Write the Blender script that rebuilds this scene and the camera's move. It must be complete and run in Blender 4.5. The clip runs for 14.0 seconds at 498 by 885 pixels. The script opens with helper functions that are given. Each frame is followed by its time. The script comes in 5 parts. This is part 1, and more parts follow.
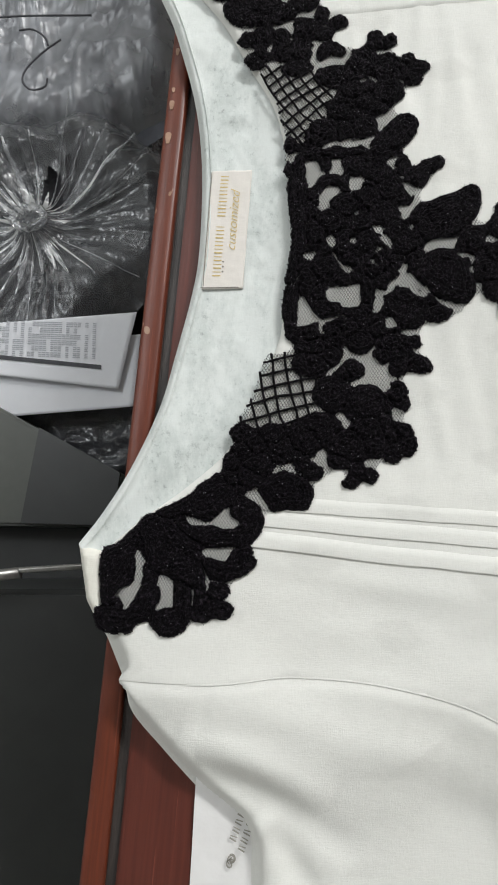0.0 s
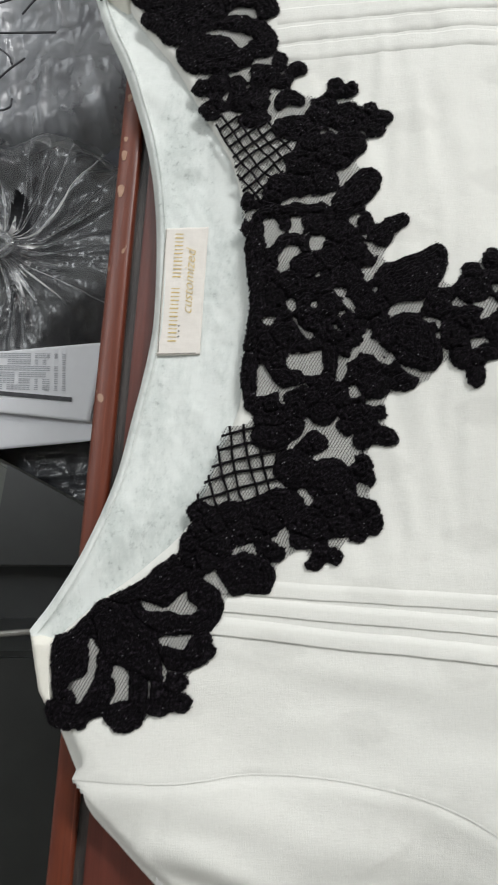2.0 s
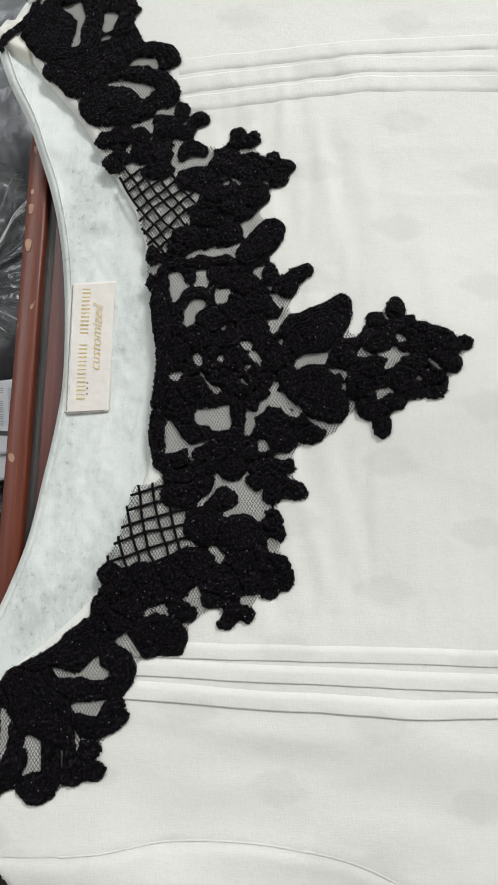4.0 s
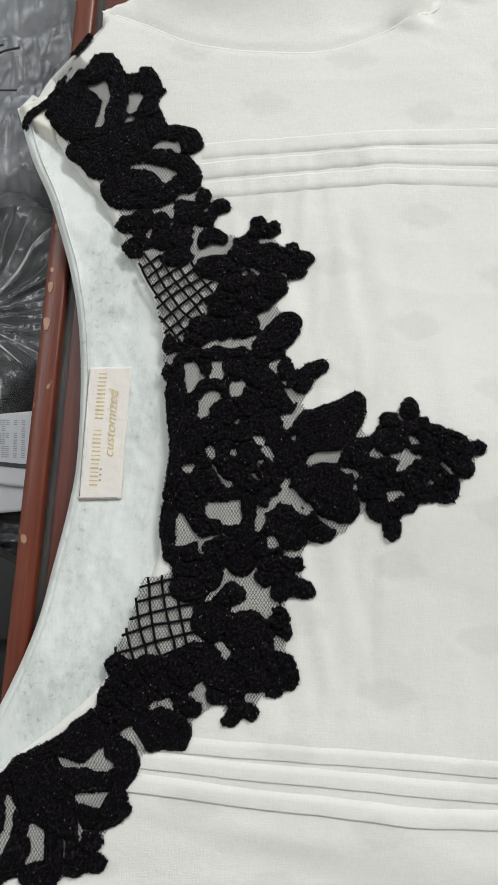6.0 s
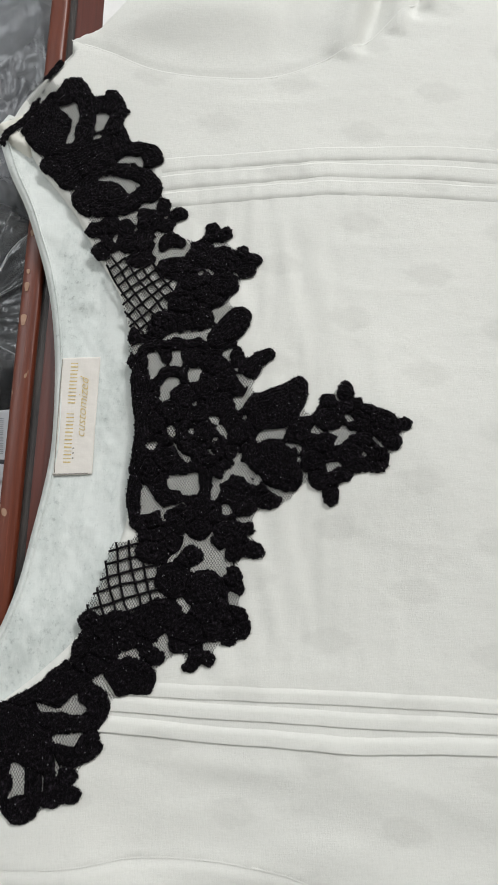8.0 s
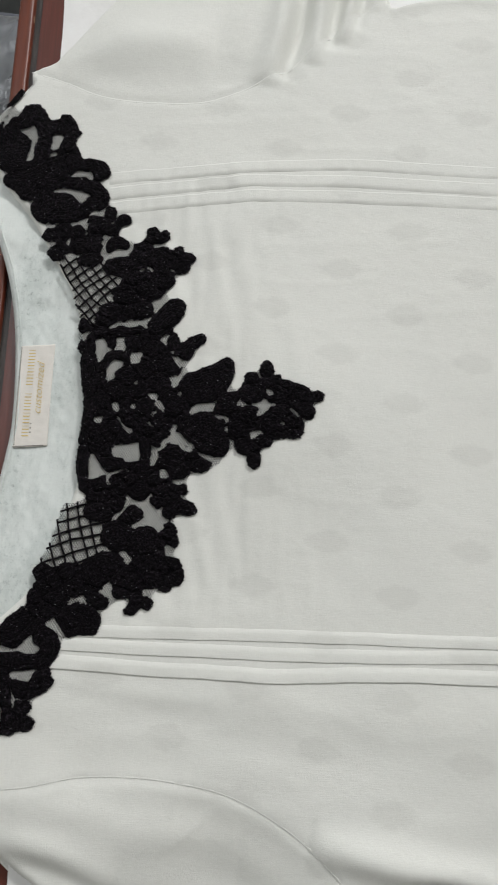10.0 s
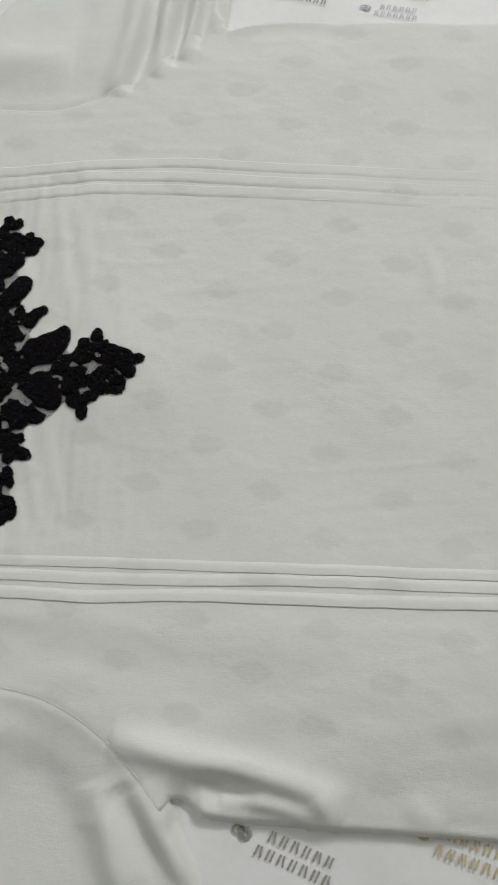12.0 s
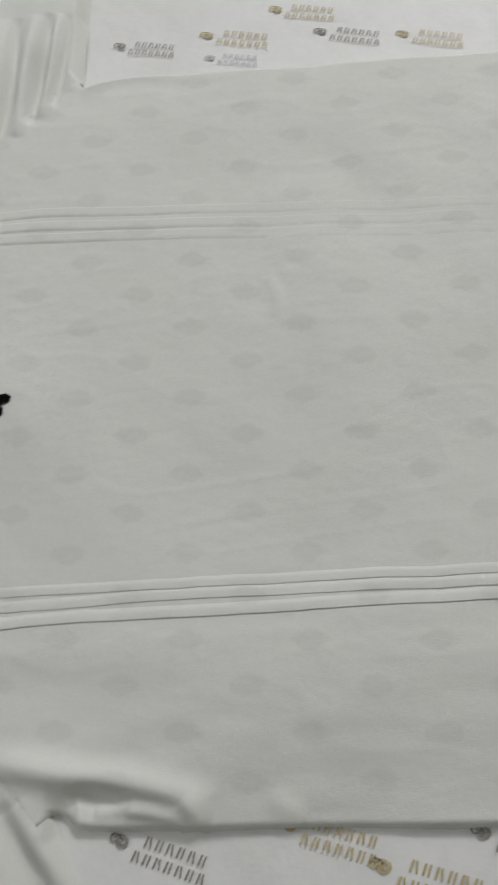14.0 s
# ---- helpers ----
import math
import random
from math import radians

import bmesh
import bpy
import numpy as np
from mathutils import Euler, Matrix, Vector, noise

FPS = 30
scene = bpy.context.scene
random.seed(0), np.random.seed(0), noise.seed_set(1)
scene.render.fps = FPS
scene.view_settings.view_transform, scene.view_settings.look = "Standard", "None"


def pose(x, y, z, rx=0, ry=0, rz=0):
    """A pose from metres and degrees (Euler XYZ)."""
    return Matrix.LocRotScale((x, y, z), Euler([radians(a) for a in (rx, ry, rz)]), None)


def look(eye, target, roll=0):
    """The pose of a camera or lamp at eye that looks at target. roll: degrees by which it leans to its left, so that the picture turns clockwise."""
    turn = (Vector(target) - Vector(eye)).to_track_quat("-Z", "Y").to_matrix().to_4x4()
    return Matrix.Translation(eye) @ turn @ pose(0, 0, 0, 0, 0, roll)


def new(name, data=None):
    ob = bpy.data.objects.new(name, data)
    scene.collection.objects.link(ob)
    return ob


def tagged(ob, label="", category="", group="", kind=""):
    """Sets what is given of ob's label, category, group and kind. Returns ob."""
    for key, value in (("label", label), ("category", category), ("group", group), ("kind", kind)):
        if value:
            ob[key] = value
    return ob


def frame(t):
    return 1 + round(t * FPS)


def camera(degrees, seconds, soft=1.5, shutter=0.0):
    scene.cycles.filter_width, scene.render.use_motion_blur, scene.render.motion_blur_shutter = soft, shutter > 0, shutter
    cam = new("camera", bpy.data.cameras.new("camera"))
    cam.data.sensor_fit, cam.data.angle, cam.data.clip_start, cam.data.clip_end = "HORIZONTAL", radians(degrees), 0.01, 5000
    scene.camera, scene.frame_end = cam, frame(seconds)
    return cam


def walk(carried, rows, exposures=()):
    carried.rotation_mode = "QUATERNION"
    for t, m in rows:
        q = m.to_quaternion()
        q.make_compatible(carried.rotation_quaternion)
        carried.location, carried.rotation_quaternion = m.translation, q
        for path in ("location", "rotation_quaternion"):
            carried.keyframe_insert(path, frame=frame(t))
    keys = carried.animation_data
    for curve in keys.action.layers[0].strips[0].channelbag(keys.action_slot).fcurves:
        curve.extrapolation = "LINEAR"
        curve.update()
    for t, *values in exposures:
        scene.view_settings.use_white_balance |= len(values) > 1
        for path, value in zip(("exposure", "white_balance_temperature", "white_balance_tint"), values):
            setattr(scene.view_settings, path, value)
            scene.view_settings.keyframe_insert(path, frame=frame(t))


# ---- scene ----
cam = camera(42.0, 14.0, shutter=0.5)
PATH = [
    (0, -0.02615, -0.12614, 0.22522, 9.976, 4.766, -0.110),
    (0.5, -0.02584, -0.12487, 0.22278, 9.144, 4.110, -0.092),
    (1, -0.02438, -0.12039, 0.22090, 9.528, 4.469, -0.292),
    (1.5, -0.02560, -0.10815, 0.21905, 9.343, 4.935, 0.143),
    (2, -0.01533, -0.09596, 0.21759, 9.333, 4.095, -1.202),
    (2.5, -0.01291, -0.08763, 0.21626, 9.193, 3.354, -1.549),
    (3, -0.00472, -0.08343, 0.21644, 9.470, 3.324, -2.169),
    (3.5, 0.00952, -0.08246, 0.21689, 9.487, 2.978, -3.627),
    (6, 0.01267, -0.04420, 0.22433, 8.955, 3.670, -1.502),
    (6.5, 0.01237, -0.03923, 0.22738, 9.188, 3.474, -0.943),
    (7, 0.01411, -0.03971, 0.22969, 9.171, 3.055, -1.171),
    (7.5, 0.01916, -0.04910, 0.24008, 9.315, 2.026, -1.867),
    (10, 0.05180, -0.08997, 0.28188, 11.591, 2.067, -3.203),
    (10.5, 0.07144, -0.09650, 0.28846, 11.932, 1.557, -2.572),
    (11, 0.09640, -0.10683, 0.29766, 12.515, 2.057, -1.736),
    (11.5, 0.11808, -0.12361, 0.30556, 13.208, 1.785, -2.257),
    (12, 0.14117, -0.13700, 0.31265, 13.612, 2.689, -2.941),
    (12.5, 0.16404, -0.14670, 0.32030, 15.193, 3.333, -4.223),
    (13, 0.17881, -0.15387, 0.32278, 15.643, 3.393, -5.221),
    (13.5, 0.18474, -0.15904, 0.32487, 15.794, 3.401, -5.687),
    (14, 0.20832, -0.14976, 0.33005, 15.449, 2.855, -7.819),
]
EXPOSURES = [(0.0, 0.60), (3.5, 0.60), (6.5, 0.50), (7.5, 0.47), (10.0, 0.25), (11.0, 0.16), (12.0, -0.03), (12.5, -0.13), (14.0, -0.22)]
walk(cam, [(t, pose(*place)) for t, *place in PATH], EXPOSURES)

# ---- light: a main ceiling fitting and an added second one, in a plain room ----
world = bpy.data.worlds.new("world")
scene.world = world
world.use_nodes = True
world.node_tree.nodes["Background"].inputs[0].default_value = (0.9, 0.95, 1.0, 1)
world.node_tree.nodes["Background"].inputs[1].default_value = 0.02


def area_lamp(name, eye, target, wide, long, watts, colour):
    data = bpy.data.lights.new(name, "AREA")
    data.shape, data.size, data.size_y, data.energy, data.color = "RECTANGLE", wide, long, watts, colour
    ob = new(name, data)
    ob.matrix_world = look(eye, target)
    return ob


area_lamp("ceiling_lamp_light", (1.35, 1.65, 1.80), (0.25, 0.1, 0), 1.2, 0.35, 46, (0.975, 0.98, 0.985))
# added second lamp, out of view, for highlights on the plastic bags
area_lamp("ceiling_lamp_light", (-1.1, 0.9, 1.86), (-0.6, 0.4, 0), 1.2, 0.35, 13, (0.93, 0.97, 1.0))


# ---- node helpers ----
def material(name):
    m = bpy.data.materials.new(name)
    m.use_nodes = True
    nt = m.node_tree
    return m, nt, nt.nodes["Principled BSDF"]


def node(nt, kind, **values):
    n = nt.nodes.new(kind)
    for k, v in values.items():
        if k in n.inputs:
            n.inputs[k].default_value = v
        elif k == "operation":
            n.operation = v
        elif k == "blend":
            n.blend_type = v
    return n


def coords(nt, scale=(1, 1, 1), turn=(0, 0, 0)):
    c = nt.nodes.new("ShaderNodeTexCoord")
    m = node(nt, "ShaderNodeMapping", Scale=scale, Rotation=turn)
    nt.links.new(c.outputs["Object"], m.inputs["Vector"])
    return m.outputs["Vector"]


def noise_node(nt, vec, scale, detail=4.0, rough=0.55):
    n = node(nt, "ShaderNodeTexNoise", Scale=scale, Detail=detail, Roughness=rough)
    nt.links.new(vec, n.inputs["Vector"])
    return n.outputs["Fac"]


def math_node(nt, op, a, b=None, c=None):
    n = nt.nodes.new("ShaderNodeMath")
    n.operation = op
    for i, v in enumerate((a, b, c)):
        if v is None:
            continue
        if isinstance(v, (int, float)):
            n.inputs[i].default_value = v
        else:
            nt.links.new(v, n.inputs[i])
    return n.outputs[0]


def ramp(nt, fac, *stops):
    n = nt.nodes.new("ShaderNodeValToRGB")
    e = n.color_ramp.elements
    while len(e) < len(stops):
        e.new(0.5)
    for el, (p, c) in zip(e, stops):
        el.position, el.color = p, (*c, 1)
    nt.links.new(fac, n.inputs[0])
    return n.outputs[0]


def mix(nt, fac, a, b, blend="MIX"):
    n = nt.nodes.new("ShaderNodeMix")
    n.data_type, n.blend_type = "RGBA", blend
    for i, v in ((0, fac), (6, a), (7, b)):
        if isinstance(v, (int, float)):
            n.inputs[i].default_value = v
        elif isinstance(v, tuple):
            n.inputs[i].default_value = (*v, 1)
        else:
            nt.links.new(v, n.inputs[i])
    return n.outputs[2]


def bump(nt, bsdf, height, strength, distance):
    n = node(nt, "ShaderNodeBump", Strength=strength, Distance=distance)
    nt.links.new(height, n.inputs["Height"])
    nt.links.new(n.outputs[0], bsdf.inputs["Normal"])
    return n


# ---- materials ----
def cloth_material(name, base, tint, ovals=0.0, weave=1.0):
    m, nt, b = material(name)
    v = coords(nt)
    warp = noise_node(nt, coords(nt, (2600, 330, 1000)), 1.0, 3)
    weft = noise_node(nt, coords(nt, (330, 2600, 1000)), 1.0, 3)
    thread = math_node(nt, "ADD", math_node(nt, "MULTIPLY", warp, 0.5), math_node(nt, "MULTIPLY", weft, 0.5))
    soft = noise_node(nt, v, 14, 5)
    spots = noise_node(nt, v, 90, 4)
    col = mix(nt, math_node(nt, "MULTIPLY", soft, 0.8), base, tint)
    col = mix(nt, ramp(nt, thread, (0.36, (0.13,) * 3), (0.62, (0.0,) * 3)), col, tuple(c * 0.62 for c in base))
    col = mix(nt, ramp(nt, spots, (0.30, (0.10,) * 3), (0.44, (0.0,) * 3)), col, tuple(c * 0.8 for c in base))
    if ovals:
        # woven damask ovals: two interleaved lattices, 61 by 42 mm
        s = nt.nodes.new("ShaderNodeSeparateXYZ")
        nt.links.new(coords(nt, (1, 1, 1), (0, 0, radians(7.5))), s.inputs[0])
        marks = []
        for k in (0.0, 0.5):
            d = []
            for axis, period, half, off in ((0, 0.0615, 0.0112, 0.11), (1, 0.0420, 0.0062, 0.08)):
                f = math_node(nt, "FRACT", math_node(nt, "ADD", math_node(nt, "DIVIDE", s.outputs[axis], period), k + off))
                f = math_node(nt, "ABSOLUTE", math_node(nt, "SUBTRACT", f, 0.5))
                d.append(math_node(nt, "POWER", math_node(nt, "MULTIPLY", f, period / half), 1.5))
            marks.append(math_node(nt, "ADD", d[0], d[1]))
        near = math_node(nt, "MINIMUM", marks[0], marks[1])
        near = math_node(nt, "ADD", near, math_node(nt, "MULTIPLY", math_node(nt, "SUBTRACT", noise_node(nt, v, 260, 2), 0.5), 0.9))
        oval = ramp(nt, near, (0.55, (1.0,) * 3), (1.15, (0.0,) * 3))
        col = mix(nt, math_node(nt, "MULTIPLY", oval, ovals), col, tuple(c * 0.72 for c in base))
    nt.links.new(col, b.inputs["Base Color"])
    b.inputs["Roughness"].default_value = 0.82
    b.inputs["Sheen Weight"].default_value = 0.15
    crease = noise_node(nt, coords(nt, (1, 1.6, 1)), 60, 5)
    h = math_node(nt, "ADD", math_node(nt, "MULTIPLY", thread, 0.35 * weave), math_node(nt, "MULTIPLY", crease, 0.9))
    bump(nt, b, h, 0.30, 0.0012)
    return m


def plain_material(name, a, b_, rough, scale=40, bumps=0.2, dist=0.001, metal=0.0, stretch=(1, 1, 1)):
    m, nt, b = material(name)
    v = coords(nt, stretch)
    n1, n2 = noise_node(nt, v, scale, 6), noise_node(nt, v, scale * 9, 3)
    f = math_node(nt, "ADD", math_node(nt, "MULTIPLY", n1, 0.7), math_node(nt, "MULTIPLY", n2, 0.3))
    nt.links.new(ramp(nt, f, (0.3, a), (0.7, b_)), b.inputs["Base Color"])
    b.inputs["Roughness"].default_value = rough
    b.inputs["Metallic"].default_value = metal
    bump(nt, b, f, bumps, dist)
    return m


def wood_material(name, dark, light, wear=0.0, rough=0.3):
    m, nt, b = material(name)
    grain = noise_node(nt, coords(nt, (90, 4, 30)), 6, 6)
    fine = noise_node(nt, coords(nt, (300, 8, 100)), 5, 4)
    big = noise_node(nt, coords(nt), 9, 4)
    f = math_node(nt, "ADD", math_node(nt, "MULTIPLY", grain, 0.55), math_node(nt, "ADD", math_node(nt, "MULTIPLY", fine, 0.25), math_node(nt, "MULTIPLY", big, 0.2)))
    col = ramp(nt, f, (0.32, dark), (0.68, light))
    scratch = ramp(nt, noise_node(nt, coords(nt, (700, 12, 100)), 2, 3), (0.66, (0.0,) * 3), (0.74, (0.5,) * 3))
    col = mix(nt, scratch, col, tuple(min(1, c * 1.9 + 0.02) for c in light))
    if wear:
        chip = ramp(nt, noise_node(nt, coords(nt, (1, 0.45, 1)), 130, 2), (wear, (0.0,) * 3), (wear + 0.012, (1.0,) * 3))
        col = mix(nt, chip, col, (0.33, 0.20, 0.13))
    nt.links.new(col, b.inputs["Base Color"])
    b.inputs["Roughness"].default_value = rough
    bump(nt, b, f, 0.25, 0.0006)
    return m


def film_material(name, veil, rough, along=0.55, crumple=0.4, shine=0.06):
    m, nt, b = material(name)
    out = nt.nodes["Material Output"]
    # sharp irregular creases at two scales
    creases = []
    for scale in (16, 47):
        fine = noise_node(nt, coords(nt, (1.0, along, 1), (0, 0, radians(12))), scale, 3, 0.5)
        creases.append(math_node(nt, "POWER", math_node(nt, "SUBTRACT", 1.0, math_node(nt, "ABSOLUTE", math_node(nt, "MULTIPLY", math_node(nt, "SUBTRACT", fine, 0.5), 4.0))), 3.0))
    n = math_node(nt, "ADD", creases[0], math_node(nt, "MULTIPLY", creases[1], 0.45))
    b.inputs["Base Color"].default_value = (0.72, 0.75, 0.80, 1)
    b.inputs["Roughness"].default_value = rough
    b.inputs["Specular IOR Level"].default_value = 0.8
    bump(nt, b, n, crumple, 0.006)
    clear = nt.nodes.new("ShaderNodeBsdfTransparent")
    ms = nt.nodes.new("ShaderNodeMixShader")
    nt.links.new(ramp(nt, noise_node(nt, coords(nt, (1, 1, 1)), 18, 4), (0.3, (veil * 0.5,) * 3), (0.75, (veil * 1.7,) * 3)), ms.inputs[0])
    nt.links.new(clear.outputs[0], ms.inputs[1])
    nt.links.new(b.outputs[0], ms.inputs[2])
    gl = node(nt, "ShaderNodeBsdfGlossy", Roughness=rough)
    nt.links.new(b.inputs["Normal"].links[0].from_socket, gl.inputs["Normal"])
    fr = node(nt, "ShaderNodeFresnel", IOR=1.5)
    ms2 = nt.nodes.new("ShaderNodeMixShader")
    nt.links.new(math_node(nt, "ADD", math_node(nt, "MULTIPLY", fr.outputs[0], 0.9), shine), ms2.inputs[0])
    nt.links.new(ms.outputs[0], ms2.inputs[1])
    nt.links.new(gl.outputs[0], ms2.inputs[2])
    nt.links.new(ms2.outputs[0], out.inputs[0])
    return m


def net_material(name):
    m, nt, b = material(name)
    out = nt.nodes["Material Output"]
    b.inputs["Base Color"].default_value = (0.02, 0.018, 0.02, 1)
    b.inputs["Roughness"].default_value = 0.7
    wob = noise_node(nt, coords(nt), 160, 2)
    lines = []
    for ang in (32, -32, 90):
        s = nt.nodes.new("ShaderNodeSeparateXYZ")
        nt.links.new(coords(nt, (1, 1, 1), (0, 0, radians(ang))), s.inputs[0])
        f = math_node(nt, "FRACT", math_node(nt, "ADD", math_node(nt, "DIVIDE", s.outputs[0], 0.00092), math_node(nt, "MULTIPLY", wob, 1.6)))
        lines.append(math_node(nt, "LESS_THAN", math_node(nt, "ABSOLUTE", math_node(nt, "SUBTRACT", f, 0.5)), 0.095))
    any_line = math_node(nt, "MAXIMUM", lines[0], lines[1])
    any_line = math_node(nt, "MAXIMUM", any_line, math_node(nt, "MULTIPLY", lines[2], 0.3))
    clear = nt.nodes.new("ShaderNodeBsdfTransparent")
    ms = nt.nodes.new("ShaderNodeMixShader")
    nt.links.new(any_line, ms.inputs[0])
    nt.links.new(clear.outputs[0], ms.inputs[1])
    nt.links.new(b.outputs[0], ms.inputs[2])
    nt.links.new(ms.outputs[0], out.inputs[0])
    return m


def yarn_material(name):
    m, nt, b = material(name)
    v = coords(nt)
    n = noise_node(nt, coords(nt, (1, 1, 0.3)), 1150, 5, 0.75)
    big = noise_node(nt, v, 120, 3)
    col = mix(nt, big, (0.0010, 0.0007, 0.0014), (0.0040, 0.0024, 0.0040))
    # highlights on the fibres, painted as pale flecks over the black
    col = mix(nt, ramp(nt, n, (0.535, (0.0,) * 3), (0.66, (1.0,) * 3)), col, (0.054, 0.043, 0.056))
    nt.links.new(col, b.inputs["Base Color"])
    b.inputs["Roughness"].default_value = 0.62
    b.inputs["Specular IOR Level"].default_value = 0.12
    bump(nt, b, n, 1.0, 0.002)
    return m


CLOTH = cloth_material("off_white_cotton", (0.755, 0.75, 0.70), (0.71, 0.715, 0.68), 0.28)
SLEEVE_CLOTH = cloth_material("off_white_cotton_sleeve", (0.755, 0.75, 0.70), (0.71, 0.715, 0.68))
FACING = cloth_material("bluish_white_interfacing", (0.745, 0.77, 0.735), (0.68, 0.725, 0.71), 0, 0.5)
_nt = FACING.node_tree
_b = _nt.nodes["Principled BSDF"]
_src = _b.inputs["Base Color"].links[0].from_socket
_blot = ramp(_nt, noise_node(_nt, coords(_nt, (1, 0.5, 1)), 55, 8, 0.78), (0.46, (0.0,) * 3), (0.62, (1.0,) * 3))
_fleck = ramp(_nt, noise_node(_nt, coords(_nt), 420, 5, 0.75), (0.545, (0.0,) * 3), (0.66, (0.85,) * 3))
_src = mix(_nt, _blot, _src, (0.56, 0.60, 0.575))
_nt.links.new(mix(_nt, math_node(_nt, "MULTIPLY", _fleck, _blot), _src, (0.33, 0.365, 0.35)), _b.inputs["Base Color"])
CREAM = cloth_material("cream_cotton_fold", (0.775, 0.755, 0.675), (0.745, 0.73, 0.655))
YARN = yarn_material("black_chenille_yarn")
NET = net_material("black_fine_net")
# base colour is pale grey so that each bead reads as a glint
BEAD = plain_material("glint_grey_bead", (0.25, 0.25, 0.27), (0.5, 0.5, 0.52), 0.12)
TAG = cloth_material("cream_satin_tag", (0.76, 0.72, 0.665), (0.73, 0.695, 0.645), 0, 0.3)
GOLD = plain_material("gold_print", (0.56, 0.41, 0.13), (0.70, 0.55, 0.22), 0.4, 900)
GREY_PRINT = plain_material("grey_print", (0.22, 0.21, 0.18), (0.36, 0.34, 0.30), 0.7, 700)
GOLD_PALE = plain_material("faded_gold_print", (0.45, 0.36, 0.18), (0.60, 0.51, 0.30), 0.5, 700)
TISSUE = plain_material("white_tissue_paper", (0.74, 0.73, 0.71), (0.82, 0.81, 0.80), 0.6, 25, 0.3, 0.002)
WOOD = wood_material("red_brown_varnished_wood", (0.070, 0.016, 0.010), (0.125, 0.030, 0.019), 0.0, 0.38)
RIM = wood_material("red_brown_rim_wood", (0.080, 0.016, 0.007), (0.165, 0.036, 0.014), 0.72, 0.40)
GROOVE = plain_material("dark_streaked_groove", (0.008, 0.006, 0.006), (0.060, 0.050, 0.044), 0.5, 90, 0.6, 0.001, 0.0, (3, 0.3, 1))
FILM = film_material("clear_plastic_film", 0.21, 0.40, 0.12, 0.35, 0.08)
MILKY = film_material("milky_plastic_film", 0.09, 0.30, 0.6, 0.30, 0.04)
PLEAT = film_material("gathered_plastic_film", 0.16, 0.42, 0.3, 0.2, 0.03)
DARK_CLOTH = plain_material("charcoal_cloth", (0.012, 0.012, 0.014), (0.045, 0.046, 0.052), 0.9, 30, 0.6, 0.004)
GREY_CLOTH = plain_material("grey_folded_cloth", (0.075, 0.08, 0.095), (0.15, 0.155, 0.175), 0.9, 16, 0.5, 0.004)
PAPER = plain_material("white_office_paper", (0.78, 0.79, 0.82), (0.83, 0.84, 0.87), 0.6, 20, 0.1)
INK = plain_material("faded_black_ink", (0.03, 0.03, 0.035), (0.07, 0.07, 0.08), 0.6, 400)
PALE_INK = plain_material("pale_grey_ink", (0.36, 0.37, 0.40), (0.55, 0.56, 0.60), 0.6, 500)
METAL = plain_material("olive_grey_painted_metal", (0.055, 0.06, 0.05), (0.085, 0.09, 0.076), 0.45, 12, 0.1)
# for the dark grey panels, and for the shade put on the lid
DARK_METAL = plain_material("dark_grey_metal_and_lid_shade", (0.010, 0.011, 0.0105), (0.022, 0.024, 0.022), 0.4, 10, 0.1)
STEEL = plain_material("worn_steel", (0.16, 0.16, 0.15), (0.34, 0.33, 0.31), 0.35, 120, 0.2, 0.0005, 0.8)
PLASTER = plain_material("pale_plaster", (0.66, 0.66, 0.64), (0.72, 0.72, 0.70), 0.85, 3, 0.1, 0.004)
FLOORING = plain_material("grey_floor", (0.22, 0.21, 0.20), (0.30, 0.29, 0.27), 0.6, 5, 0.1)
LAMP_WHITE = plain_material("white_lamp_housing", (0.8, 0.8, 0.8), (0.85, 0.85, 0.85), 0.5)


# ---- mesh helpers (plan in millimetres) ----
MM = 0.001
TABLE_Z = -0.012


def part(name, bm, mat, parent=None, label="", smooth=True):
    """Link a bmesh or a mesh as one object under a thing or a part."""
    if isinstance(bm, bmesh.types.BMesh):
        me = bpy.data.meshes.new(name)
        bm.to_mesh(me)
        bm.free()
    else:
        me = bm
    me.materials.append(mat)
    if smooth:
        me.polygons.foreach_set("use_smooth", [True] * len(me.polygons))
    ob = new(name, me)
    if parent:
        ob.parent = parent
    return tagged(ob, label)


def box(x0, y0, z0, x1, y1, z1, bevel=0.0):
    bm = bmesh.new()
    bmesh.ops.create_cube(bm, size=1)
    for v in bm.verts:
        v.co = Vector(((x0 + x1) / 2 + v.co.x * (x1 - x0), (y0 + y1) / 2 + v.co.y * (y1 - y0), (z0 + z1) / 2 + v.co.z * (z1 - z0)))
    if bevel:
        bmesh.ops.bevel(bm, geom=bm.edges[:], offset=bevel, segments=2, affect="EDGES")
    return bm


def curve(points, per=12):
    """A smooth line through a few points."""
    p = np.array(points, float)
    p = np.vstack((2 * p[0] - p[1], p, 2 * p[-1] - p[-2]))
    out = []
    for i in range(1, len(p) - 2):
        for s in np.arange(per) / per:
            a, b, c, d = p[i - 1:i + 3]
            out.append(0.5 * (2 * b + (c - a) * s + (2 * a - 5 * b + 4 * c - d) * s * s + (3 * b - a - 3 * c + d) * s ** 3))
    out.append(p[-2])
    return np.array(out)


def hashed(i, j, seed):
    n = np.sin(i * 127.1 + j * 311.7 + seed * 74.7) * 43758.5453
    return n - np.floor(n)


